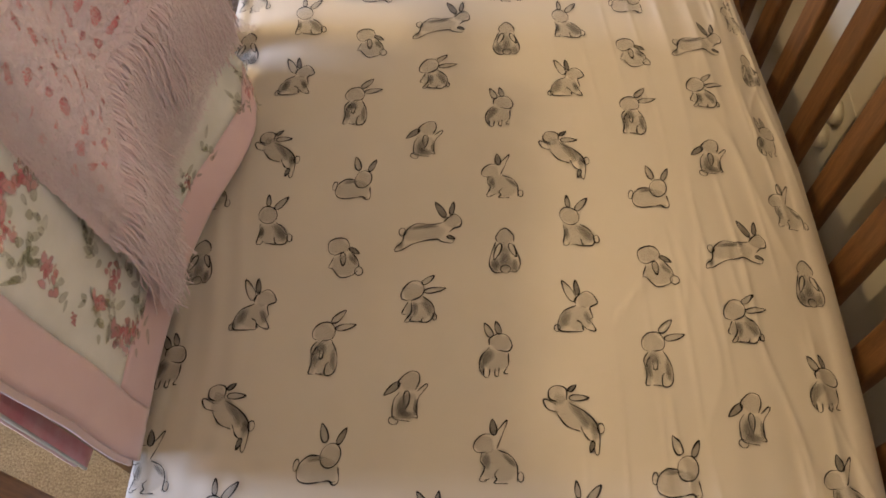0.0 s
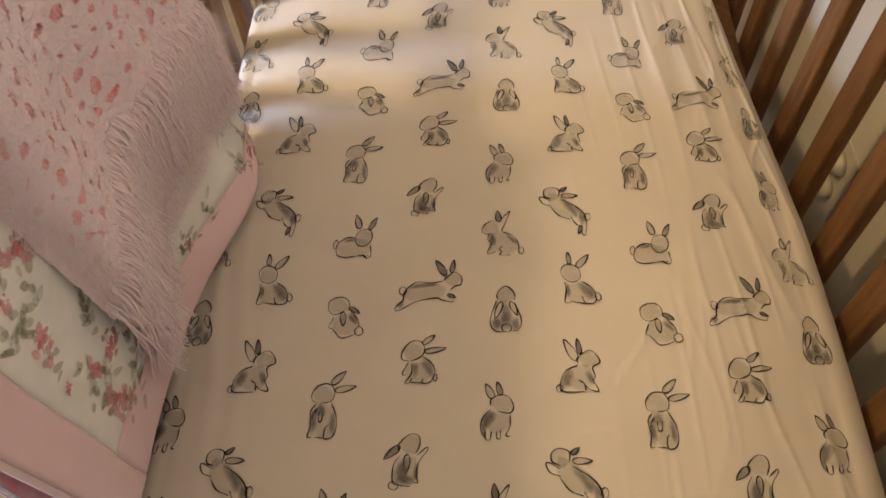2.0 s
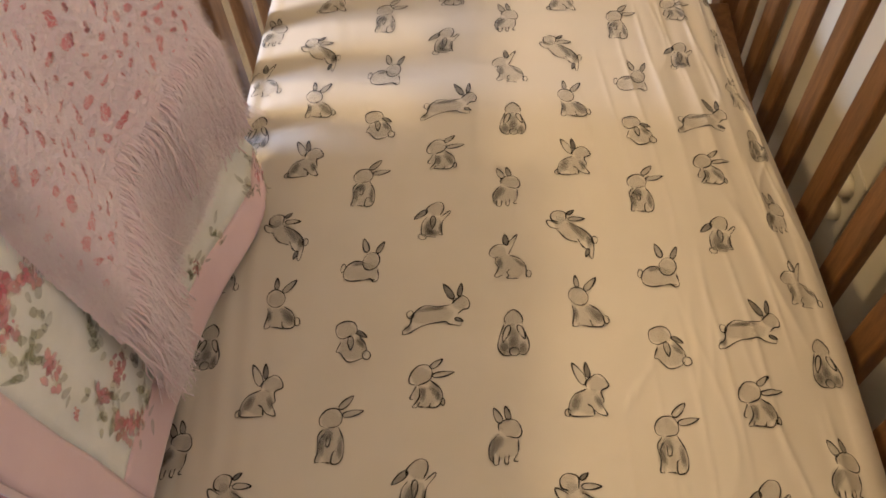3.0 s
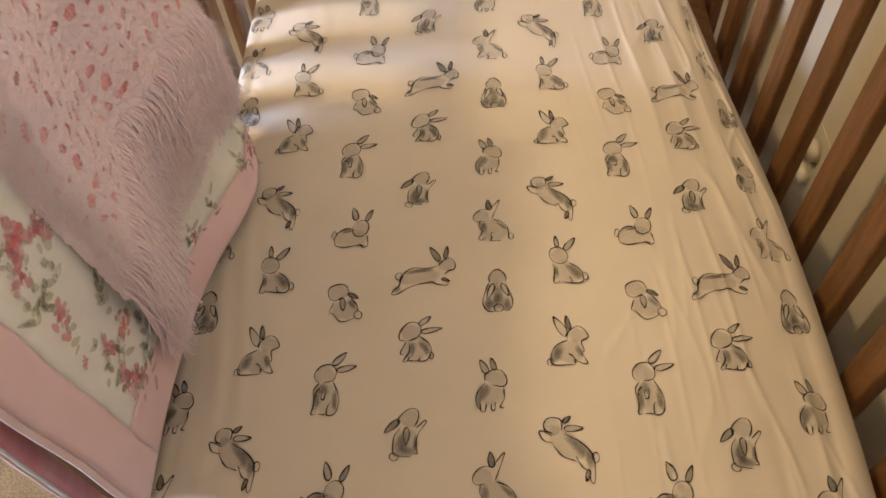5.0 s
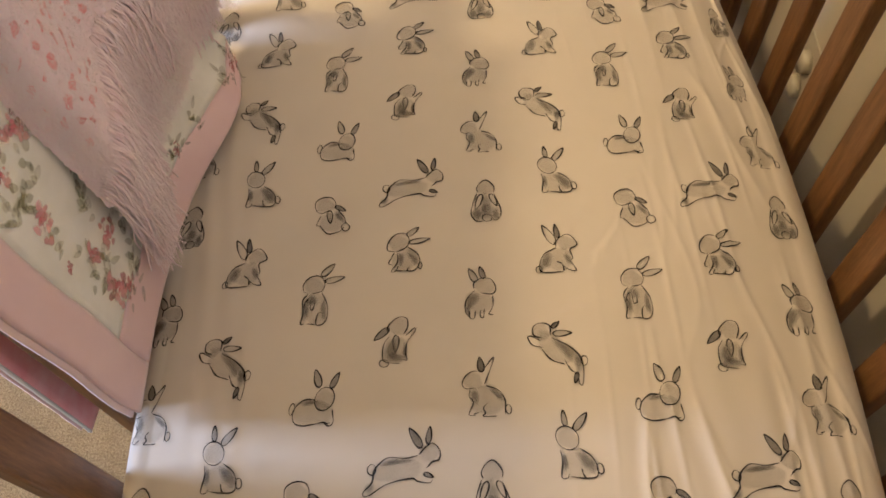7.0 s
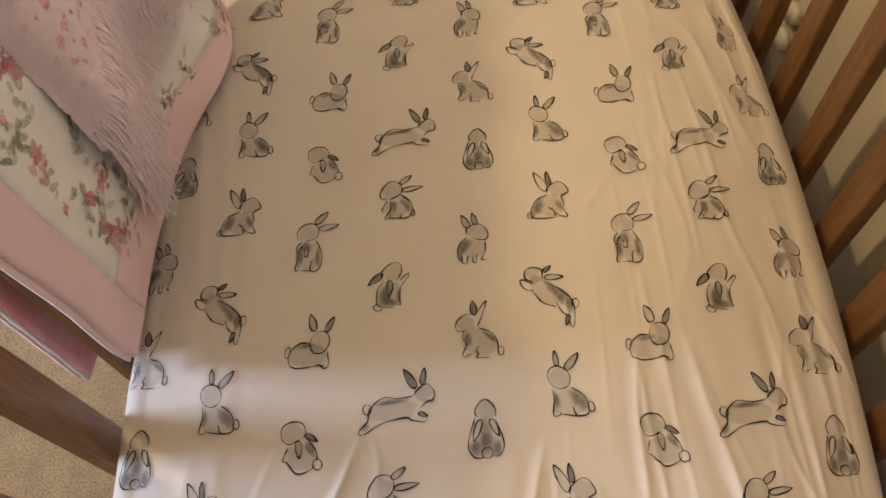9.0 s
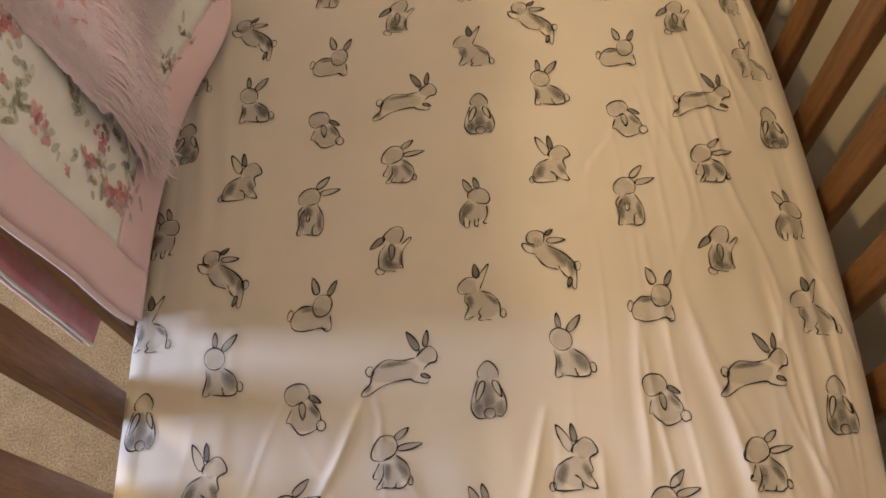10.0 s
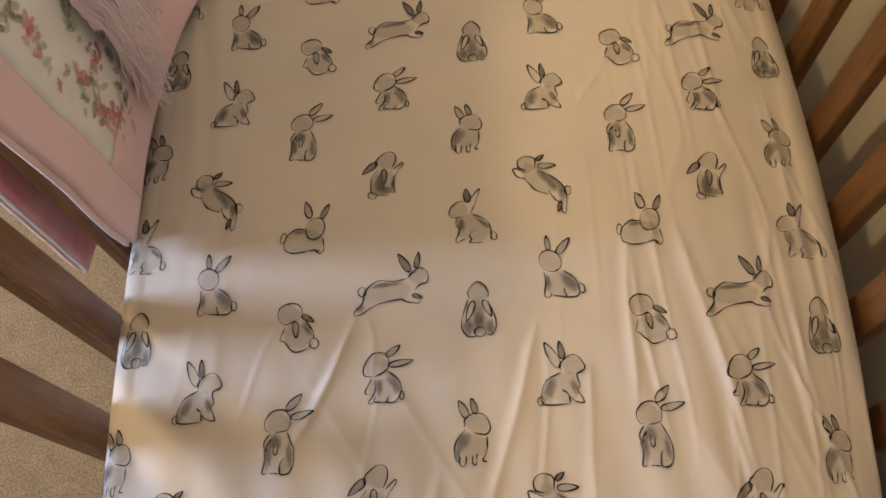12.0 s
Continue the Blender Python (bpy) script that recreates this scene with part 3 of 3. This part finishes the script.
ORIGIN = {"A": (-0.1869, 0.3136), "B": (-0.0963, 0.2756), "C": (-0.0127, 0.2153), "D": (-0.2475, 0.1841), "E": (-0.1765, 0.2234), "F": (-0.0961, 0.1787),
          "G": (-0.1818, 0.1244), "H": (-0.1026, 0.0815), "I": (-0.0154, 0.1315), "J": (-0.2562, 0.0729), "K": (-0.0236, 0.0298), "L": (-0.2507, 0.2762)}
COLUMN = {"J": -0.26, "L": -0.26, "D": -0.26, "A": -0.18, "E": -0.18, "G": -0.18, "H": -0.10, "B": -0.10, "F": -0.10, "I": -0.02, "K": -0.02, "C": -0.02}
for key, (cx, cy, (m00, m01, m10, m11), shapes) in MOTIF.items():
    pts, lift, faces, mats, dye = draw(shapes)
    for i in range(3):
        for j in range(-1, 4):
            ox, oy = ORIGIN[key]
            u, v = COLUMN[key] + 0.315 * i, oy - 0.012 + 0.2995 * j - 0.4
            px = ox + (0.3138 if key in "JLD" else 0.3173) * i + 0.0017 * j - 0.0123 * u * v - 0.0064 * v * v - 0.0269 * u * u
            py = oy + 0.0058 * i + 0.2995 * j - 0.0138 * u * v - 0.0308 * v * v - 0.1782 * u * u
            if not (px < 0.40 and -0.10 < py < 1.13):
                continue
            du, dv = (pts[:, 0] - cx) * 0.001, (pts[:, 1] - cy) * 0.001
            s, t = px + m00 * du + m01 * dv, py + m10 * du + m11 * dv
            x, y, z = sheet_at(s, t)
            x2, _, z2 = sheet_at(s + 0.0005, t)
            nx, nz = -(z2 - z), (x2 - x)
            ln = np.hypot(nx, nz) + 1e-9
            ob = mesh_object("printed_motif", np.stack([x + nx / ln * lift, y, z + nz / ln * lift], 1), faces, [INK, WASH, PALE], dye=dye)
            ob.data.polygons.foreach_set("material_index", mats)
            under(ob, sheet)

# ---- quilt over the side rail ----
QY0, QY1 = 0.257, 0.735
BW, BY = 0.059, 0.049


def quilt_x(y, z):
    """The inner face of the hanging quilt."""
    f = np.clip((y - QY0) / (QY1 - QY0), 0, 1)
    low = np.clip((0.80 - z) / 0.30, 0, 1)
    x = -0.282 + low * (0.022 + 0.020 * f)
    x = x - 0.006 * low * np.sin(np.pi * f) + 0.036 * np.clip((0.548 - z) / 0.046, 0, 1) ** 1.2 * np.clip((y - 0.455) / 0.23, 0, 1) 
    x = x + 0.0028 * np.sin(y * 34 + z * 11) * low * f + 0.0010 * np.sin(z * 47 + y * 13)
    x = x - 0.026 * np.clip((y - 0.66) / 0.10, 0, 1) * np.clip((z - 0.50) / 0.05, 0, 1) * low
    return x + 0.0035 * np.clip((z - 0.50) / 0.4, 0, 1) * np.sin(y * 20)


quilt = tagged(empty("baby_quilt", -0.30, 0.5, RAIL_Z), "pink bordered floral baby quilt hung over the crib rail", "quilt")


def quilt_bottom(y):
    f = (y - QY0) / (QY1 - QY0)
    return 0.506 + 0.004 * np.sin(f * 7) + 0.004 * (1 - f)


def drape(y, q):
    """Point on the quilt's visible face; q runs from the inner hem (0) up over the rail to the outer hem (1.06)."""
    zb = quilt_bottom(y)
    zi = zb + q - 0.043 * np.clip((y - 0.42) / 0.25, 0, 1) * np.clip(q / BW, 0, 1)
    top = RAIL_Z - 0.012
    rise = np.minimum(zi, top)
    x = quilt_x(y, rise)
    over = np.maximum(0, zi - top)
    r = 0.030
    ang = np.minimum(over / r, math.pi)
    xin = quilt_x(y, np.full_like(y, top))
    down = np.maximum(0, over - r * math.pi)
    x = np.where(over > 0, xin - r * (1 - np.cos(ang)) - down * 0.02, x)
    z = np.where(over > 0, top + r * np.sin(ang) - down, rise)
    return x, z


def lean(y, q):
    """The hem is drawn in at both corners; the far edge leans away with height."""
    f = np.clip((y - QY0) / (QY1 - QY0), 0, 1)
    return y - 0.074 * f ** 4 * (1 - np.clip(q / 0.10, 0, 1)) ** 1.3 + (1 - f) ** 8 * (0.003 * np.clip(1 - q / 0.03, 0, 1) + 0.004 * np.clip(q / 0.1, 0, 1) + 0.018 * np.clip((q - 0.5) / 0.1, 0, 1))


def sheet_strip(y0, y1, q0, q1, ny, nq, offset, thick, puff=0.0, bottom_skew=None):
    """A padded piece of the quilt: two faces and its rim."""
    ys, qs = np.linspace(y0, y1, ny), np.linspace(q0, q1, nq)
    gy_, gq_ = np.meshgrid(ys, qs, indexing="ij")
    x, z = drape(gy_, gq_)
    e = 0.002
    xa, za = drape(gy_, gq_ + e)
    tx, tz = xa - x, za - z
    ln = np.hypot(tx, tz) + 1e-9
    nx, nz = tz / ln, -tx / ln
    fy, fq = (gy_ - y0) / (y1 - y0), (gq_ - q0) / (q1 - q0)
    pad = puff * (np.clip(np.minimum(fy, 1 - fy) * (y1 - y0) / 0.012, 0, 1) * np.clip(np.minimum(fq, 1 - fq) * (q1 - q0) / 0.012, 0, 1)) ** 0.5
    wav = 0.0008 * np.sin(gy_ * 90 + gq_ * 40) * np.sin(gq_ * 70)
    a = np.stack([x + nx * (offset + pad + wav), lean(gy_, gq_), z + nz * (offset + pad + wav)], -1).reshape(-1, 3)
    b = np.stack([x + nx * (offset - thick), lean(gy_, gq_), z + nz * (offset - thick)], -1).reshape(-1, 3)
    f = [tuple(reversed(t)) for t in grid_faces(ny, nq)]
    n = len(a)
    f += [tuple(n + i for i in reversed(t)) for t in f]
    rim = [i * nq for i in range(ny)] + [(ny - 1) * nq + j for j in range(1, nq)] + [i * nq + nq - 1 for i in range(ny - 2, -1, -1)] + [j for j in range(nq - 2, 0, -1)]
    f += [(p, q, n + q, n + p) for p, q in zip(rim, rim[1:] + rim[:1])]
    return np.vstack([a, b]), f


def quilt_piece(name, args, mat, label=""):
    v, f = sheet_strip(*args)
    return under(mesh_object(name, v, f, mat, None, label, True), quilt)


QLEN = 1.10
quilt_piece("panel", (QY0 + BY, QY1, BW, 0.93, 70, 110, 0.006, 0.004, 0.0015), PANEL, "pale mint cotton printed with roses")
quilt_piece("side_border", (QY0, QY0 + BY - 0.0005, 0.0, QLEN, 12, 130, 0.006, 0.005, 0.002), BORDER, "soft pink flannel border")
quilt_piece("bottom_border", (QY0 + BY, QY1, 0.0, BW - 0.0005, 70, 12, 0.006, 0.005, 0.002), BORDER, "soft pink flannel border")
quilt_piece("outer_border", (QY0 + BY, QY1, 0.9305, QLEN, 50, 20, 0.006, 0.005, 0.002), BORDER, "soft pink flannel border")
# extra unseen layer on the outer side, added to hold back the window light
quilt_piece("outer_light_block", (0.56, QY1 - 0.002, 0.57, QLEN - 0.004, 30, 60, 0.0075, 0.003, 0.001), PANEL, "pale mint cotton printed with roses")
quilt_piece("lining", (QY0 - 0.005, QY1 - 0.004, 0.003, QLEN + 0.012, 60, 120, 0.0008, 0.003), LINING, "lilac backing fabric")
quilt_piece("outer_lining", (QY0 - 0.003, QY1 - 0.01, 0.64, QLEN + 0.02, 40, 60, -0.006, 0.003), ROSE_LINING, "rose pink inner layer")
quilt_piece("selvedge", (QY0 - 0.0052, QY0 - 0.0032, 0.66, QLEN + 0.021, 4, 60, -0.0055, 0.0035), PANEL, "narrow pale selvedge")


def printed(name, items, mat, lift):
    """Printed shapes on the quilt's panel. items: (kind, y, z, a, b, turn) in metres and degrees."""
    V, F, D = [], [], []
    o = 0
    for kind, y, z, a, b, turn in items:
        if kind == "d":
            v, f, d = disc(y, z, a, b, turn, 0.3)
        else:
            c, s = math.cos(radians(turn)), math.sin(radians(turn))
            p, q = leaf_shape(y, z, y + a * c, z + a * s, b)
            v, f, d = np.vstack([p, q]), [(i, i + 1, 14 + i, 13 + i) for i in range(12)], [0.9] * 26
        yy, q = v[:, 0], v[:, 1] - quilt_bottom(v[:, 0])
        x, zz = drape(yy, q)
        xa, za = drape(yy, q + 0.002)
        tx, tz = xa - x, za - zz
        ln = np.hypot(tx, tz)
        off = 0.0088 + lift + 0.00003 * len(V)
        V.append(np.stack([x + tz / ln * off, lean(yy, q), zz - tx / ln * off], 1))
        F += [tuple(o + i for i in t) for t in f]
        D += d
        o += len(v)
    return under(mesh_object(name, np.vstack(V), F, mat, dye=D), quilt)


rng = random.Random(7)
BLOOMS = ((0.362, 0.785, 0.020), (0.380, 0.772, 0.013), (0.342, 0.768, 0.012), (0.338, 0.712, 0.014), (0.379, 0.634, 0.012), (0.352, 0.640, 0.011), (0.344, 0.600, 0.018),
          (0.353, 0.582, 0.010), (0.405, 0.713, 0.012), (0.700, 0.545, 0.013), (0.728, 0.535, 0.010), (0.313, 0.860, 0.016), (0.360, 0.880, 0.014), (0.530, 0.575, 0.007), (0.325, 0.666, 0.005))
SPRIGS = ((0.322, 0.746, 60, 5), (0.382, 0.672, 80, 6), (0.372, 0.580, 40, 5), (0.398, 0.770, 100, 5), (0.345, 0.740, 20, 3), (0.579, 0.568, 70, 4), (0.519, 0.580, 40, 3), (0.336, 0.625, 160, 3),
          (0.330, 0.800, 130, 4), (0.395, 0.610, 70, 3), (0.660, 0.560, 60, 4), (0.715, 0.560, 110, 3), (0.335, 0.830, 80, 4), (0.420, 0.600, 100, 3), (0.365, 0.745, 60, 3))
for y, z, r in BLOOMS:
    pale, deep = [], []
    for k in range(13):
        a = rng.uniform(0, 6.28)
        d = r * rng.uniform(0.2, 1.15)
        pale.append(("d", y + d * math.cos(a), z + d * math.sin(a), r * rng.uniform(0.22, 0.5), r * rng.uniform(0.18, 0.36), rng.uniform(0, 180)))
    for k in range(9):
        a = rng.uniform(0, 6.28)
        d = r * rng.uniform(0.0, 0.7)
        deep.append(("d", y + d * math.cos(a), z + d * math.sin(a), r * rng.uniform(0.12, 0.34), r * rng.uniform(0.08, 0.18), rng.uniform(0, 180)))
    printed("printed_rose", pale, PETAL, 0.0)
    printed("printed_rose_heart", deep, ROSE, 0.0005)
EXTRA = tuple((y + d * r * math.cos(t), z + d * r * math.sin(t), math.degrees(t), 2) for y, z, r in BLOOMS for t, d in ((0.6 + 40 * y, 1.5), (3.6 + 40 * y, 1.6)) if r > 0.006)
for y, z, turn, count in SPRIGS + EXTRA:
    items = []
    for k in range(count):
        t = k / count
        yy, zz = y + 0.022 * (t - 0.4) * math.cos(radians(turn)), z + 0.030 * (t - 0.4) * math.sin(radians(turn))
        for side in (-1, 1):
            items.append(("l", yy + rng.gauss(0, 0.003), zz + rng.gauss(0, 0.003), rng.uniform(0.008, 0.017), rng.uniform(0.0018, 0.0042), turn + side * rng.uniform(10, 80)))
    printed("printed_leaf_sprig", items, LEAF, 0.0002)

# ---- crocheted mohair shawl over the quilt ----
SY0, SY1 = 0.392, 0.768
shawl = tagged(empty("crochet_shawl", -0.29, 0.58, RAIL_Z), "fluffy pale pink crocheted shawl with long fringe over the quilt", "shawl")


def hem_z(y):
    f = (y - SY0) / (SY1 - SY0)
    return 0.652 + 0.050 * np.clip(f / 0.28, 0, 1) ** 0.8 - 0.060 * np.clip((f - 0.60) / 0.40, 0, 1) ** 1.5 + 0.004 * np.sin(f * 23)


def shawl_at(y, q, lift=0.0):
    """Point on the shawl; q is the length of cloth above the inner hem."""
    zi = hem_z(y) + q
    top = RAIL_Z + 0.004
    rise = np.minimum(zi, top)
    low = np.clip((0.90 - rise) / 0.25, 0, 1)
    x = quilt_x(y, rise) + 0.020
    near = np.clip((y - SY0) / 0.055, 0, 1)
    roll = np.sqrt(np.clip(1 - (1 - near) ** 2, 0, 1))
    x = x + (0.004 + 0.016 * low) * np.exp(-((y - SY0 - 0.03) / 0.045) ** 2) + 0.010 * low * np.sin(y * 21 + 0.5) + 0.004 * np.sin(y * 55 + rise * 9)
    x = x - 0.024 * (1 - roll)
    over = np.maximum(0, zi - top)
    r = 0.046
    ang = np.minimum(over / r, math.pi)
    down = np.maximum(0, over - r * math.pi)
    x = np.where(over > 0, x - r * (1 - np.cos(ang)), x)
    z = np.where(over > 0, top + r * np.sin(ang) - down, rise)
    nx = np.where(over > 0, np.cos(ang), 1.0)
    nz = np.where(over > 0, np.sin(ang), 0.0)
    return np.stack([x + nx * lift, y + 0 * x, z + nz * lift], -1)


# shell-stitch rows: cells with openings between them
step_y, step_q = 0.0016, 0.0016
ys, qs = np.arange(SY0, SY1, step_y), np.arange(0.0, 0.56, step_q)
gy_, gq_ = np.meshgrid(ys, qs, indexing="ij")
wob = 0.0035 * np.sin(gy_ * 70 + 2 * np.sin(gq_ * 31)) + 0.003 * np.sin(gq_ * 83 + gy_ * 19)
CELL_Y, CELL_Q = 0.022, 0.0175
row = np.floor((gq_ + wob) / CELL_Q)
u = (gy_ + wob * 0.8) / CELL_Y + 0.5 * (row % 2)
col = np.floor(u)
fu, fq = u - col - 0.5, (gq_ + wob) / CELL_Q - row - 0.5


def cell_random(a, b, k):
    h = np.sin(a * 127.1 + b * 311.7 + k * 74.7) * 43758.5453
    return h - np.floor(h)


r1, r2, r3 = cell_random(col, row, 1), cell_random(col, row, 2), cell_random(col, row, 3)
tilt = np.where(r3 < 0.5, 0.35, 1.4) + (r3 - 0.5) * 0.9
hu, hq = (fu + (r1 - 0.5) * 0.3) * CELL_Y, (fq + (r2 - 0.5) * 0.3) * CELL_Q
a_ = hu * np.cos(tilt) + hq * np.sin(tilt)
b_ = -hu * np.sin(tilt) + hq * np.cos(tilt)
size = 0.52 + 0.80 * r2
hole = (a_ / (0.0066 * size)) ** 2 + (b_ / (0.0043 * size)) ** 2
hole = np.where(r1 * 0.6 + r3 * 0.4 < 0.17, 9.0, hole)
edge_gap = np.minimum(np.minimum(gy_ - SY0, SY1 - gy_), gq_ - 0.018) < 0.012
hole = np.where(edge_gap, 9.0, hole)
lump = 0.0009 * np.sin(gy_ * 1150 + 2.0 * np.sin(gq_ * 610)) * np.sin(gq_ * 1020 + 2.2 * np.sin(gy_ * 530)) + 0.0012 * np.cos(fu * 2 * math.pi) * np.cos(fq * 2 * math.pi) + 0.00035 * np.sin(gy_ * 700 + gq_ * 200) * np.sin(gq_ * 640) + 0.0004 * np.sin(gy_ * 310 + 3 * np.sin(gq_ * 120))
sink = -0.0006 * np.exp(-np.maximum(hole - 0.6, 0) * 0.9)
pts = shawl_at(gy_, gq_, lump + sink)
faces = np.array(grid_faces(len(ys), len(qs)))
keep = (hole.ravel()[faces] > 1.0).any(axis=1)
under(mesh_object("crochet", pts.reshape(-1, 3), faces[keep][:, ::-1].tolist(), YARN, smooth=True), shawl)
# backing whose deep colour paints in the reddish shade of the openings
cy_, cq_ = np.meshgrid(np.linspace(SY0 + 0.008, SY1 - 0.004, 90), np.linspace(0.004, 0.555, 110), indexing="ij")
under(mesh_object("under_layer", shawl_at(cy_, cq_, -0.0021).reshape(-1, 3), [f[::-1] for f in grid_faces(90, 110)], YARN_HOLE_SHADE, None, "backing tinted deep pink for the shade inside the openings", True), shawl)


def strands(count, pick, width, name, mat, parent, segments=2, seed=3):
    """Many fine fibres as thin tapering blades; pick(rng) gives start, direction and length."""
    g = np.random.RandomState(seed)
    V, F = [], []
    for k in range(count):
        p, d, curl, length = pick(g)
        side = np.cross(d, g.normal(size=3))
        side /= np.linalg.norm(side) + 1e-9
        o = len(V)
        for j in range(segments):
            t = j / segments
            c = p + d * length * t + curl * t * t
            w = width * (1 - 0.6 * t)
            V += [c - side * w, c + side * w]
        V.append(p + d * length + curl)
        for j in range(segments - 1):
            F.append((o + 2 * j, o + 2 * j + 1, o + 2 * j + 3, o + 2 * j + 2))
        F.append((o + 2 * segments - 2, o + 2 * segments - 1, o + 2 * segments))
    ob = mesh_object(name, V, F, mat)
    under(ob, parent)
    return tagged(ob, kind="stuff")


def fuzz(g):
    y, q = g.uniform(SY0, SY1), g.uniform(0, 0.50)
    if g.rand() < 0.34:
        y = SY0 + abs(g.normal()) * 0.014 if g.rand() < 0.75 else SY1 - abs(g.normal()) * 0.004
    p = shawl_at(np.array(y), np.array(q), 0.0005)
    d = np.array([g.uniform(0.05, 0.8), g.normal() * 0.8, g.normal() * 0.8 - 0.25])
    d /= np.linalg.norm(d)
    return p, d, g.normal(size=3) * 0.002 + np.array([0, 0, -0.0015]), g.uniform(0.005, 0.014)


strands(80000, fuzz, 0.00013, "mohair_fuzz", HAIR, shawl)


def tassel(y, n, length, g, near):
    """A knot of yarn ends hanging from the hem."""
    root = shawl_at(np.array(y), np.array(0.014), 0.0030)
    V, F = [], []
    for k in range(n):
        L = length * g.uniform(0.75, 1.1)
        off = np.array([g.uniform(-0.002, 0.006), g.normal() * 0.004, 0.0])
        sway = np.array([g.uniform(-0.012, 0.006), g.normal() * 0.011, 0.0])
        ph, amp, rise = g.uniform(0, 6.3), g.uniform(0.0006, 0.0022), g.uniform(-0.004, 0.008)
        o = len(V)
        m = 12
        for j in range(m):
            t = j / (m - 1)
            z = root[2] + rise - L * t
            x = root[0] - 0.0075 * max(0, 1 - t * 7) ** 2 + off[0] * min(1, 0.3 + t * 4) + sway[0] * t * t + amp * math.sin(ph + t * 11)
            yy = root[1] + off[1] * min(1, 0.5 + t * 4) + sway[1] * t * t + amp * math.cos(ph * 1.7 + t * 9)
            floor_x = float(quilt_x(np.array(yy), np.array(max(z, 0.506)))) + 0.0105 if yy < QY1 + 0.004 else -0.285
            x = max(x, floor_x + 0.001)
            w = 0.0010 * (1.15 - 0.5 * t) * (1 + 0.25 * math.sin(t * 37 + ph))
            for a in range(4):
                V.append((x + w * math.cos(a * 1.571 + ph), yy + w * math.sin(a * 1.571 + ph), max(z, 0.5085 + 0.001 * k / n)))
        for j in range(m - 1):
            for a in range(4):
                b = (a + 1) % 4
                F.append((o + 4 * j + a, o + 4 * j + b, o + 4 * j + 4 + b, o + 4 * j + 4 + a))
        F.append(tuple(o + 4 * (m - 1) + a for a in range(4)))
        F.append(tuple(o + a for a in (3, 2, 1, 0)))
    return under(mesh_object("tassel", V, F, YARN, None, "", True), shawl)


g = np.random.RandomState(11)
count = 52
for k in range(count):
    f = k / (count - 1)
    y = SY0 + 0.004 + f * (SY1 - SY0 - 0.008)
    tassel(y, 22, 0.112 + 0.02 * math.sin(f * 9) + (0.012 if f < 0.15 else 0), g, f)


def fringe_fuzz(g):
    y = g.uniform(SY0, SY1)
    root = shawl_at(np.array(y), np.array(0.003), 0.004)
    z = root[2] - g.uniform(0, 0.115)
    x = max(float(root[0]), float(quilt_x(np.array(y), np.array(max(z, 0.51)))) + 0.014) + g.uniform(-0.003, 0.006)
    d = np.array([g.normal() * 0.5 + 0.2, g.normal() * 0.7, -abs(g.normal()) * 0.8])
    d /= np.linalg.norm(d)
    return np.array([x, y, z]), d, g.normal(size=3) * 0.003, g.uniform(0.005, 0.014)


strands(50000, fringe_fuzz, 0.00012, "fringe_fuzz", HAIR, shawl, seed=5)
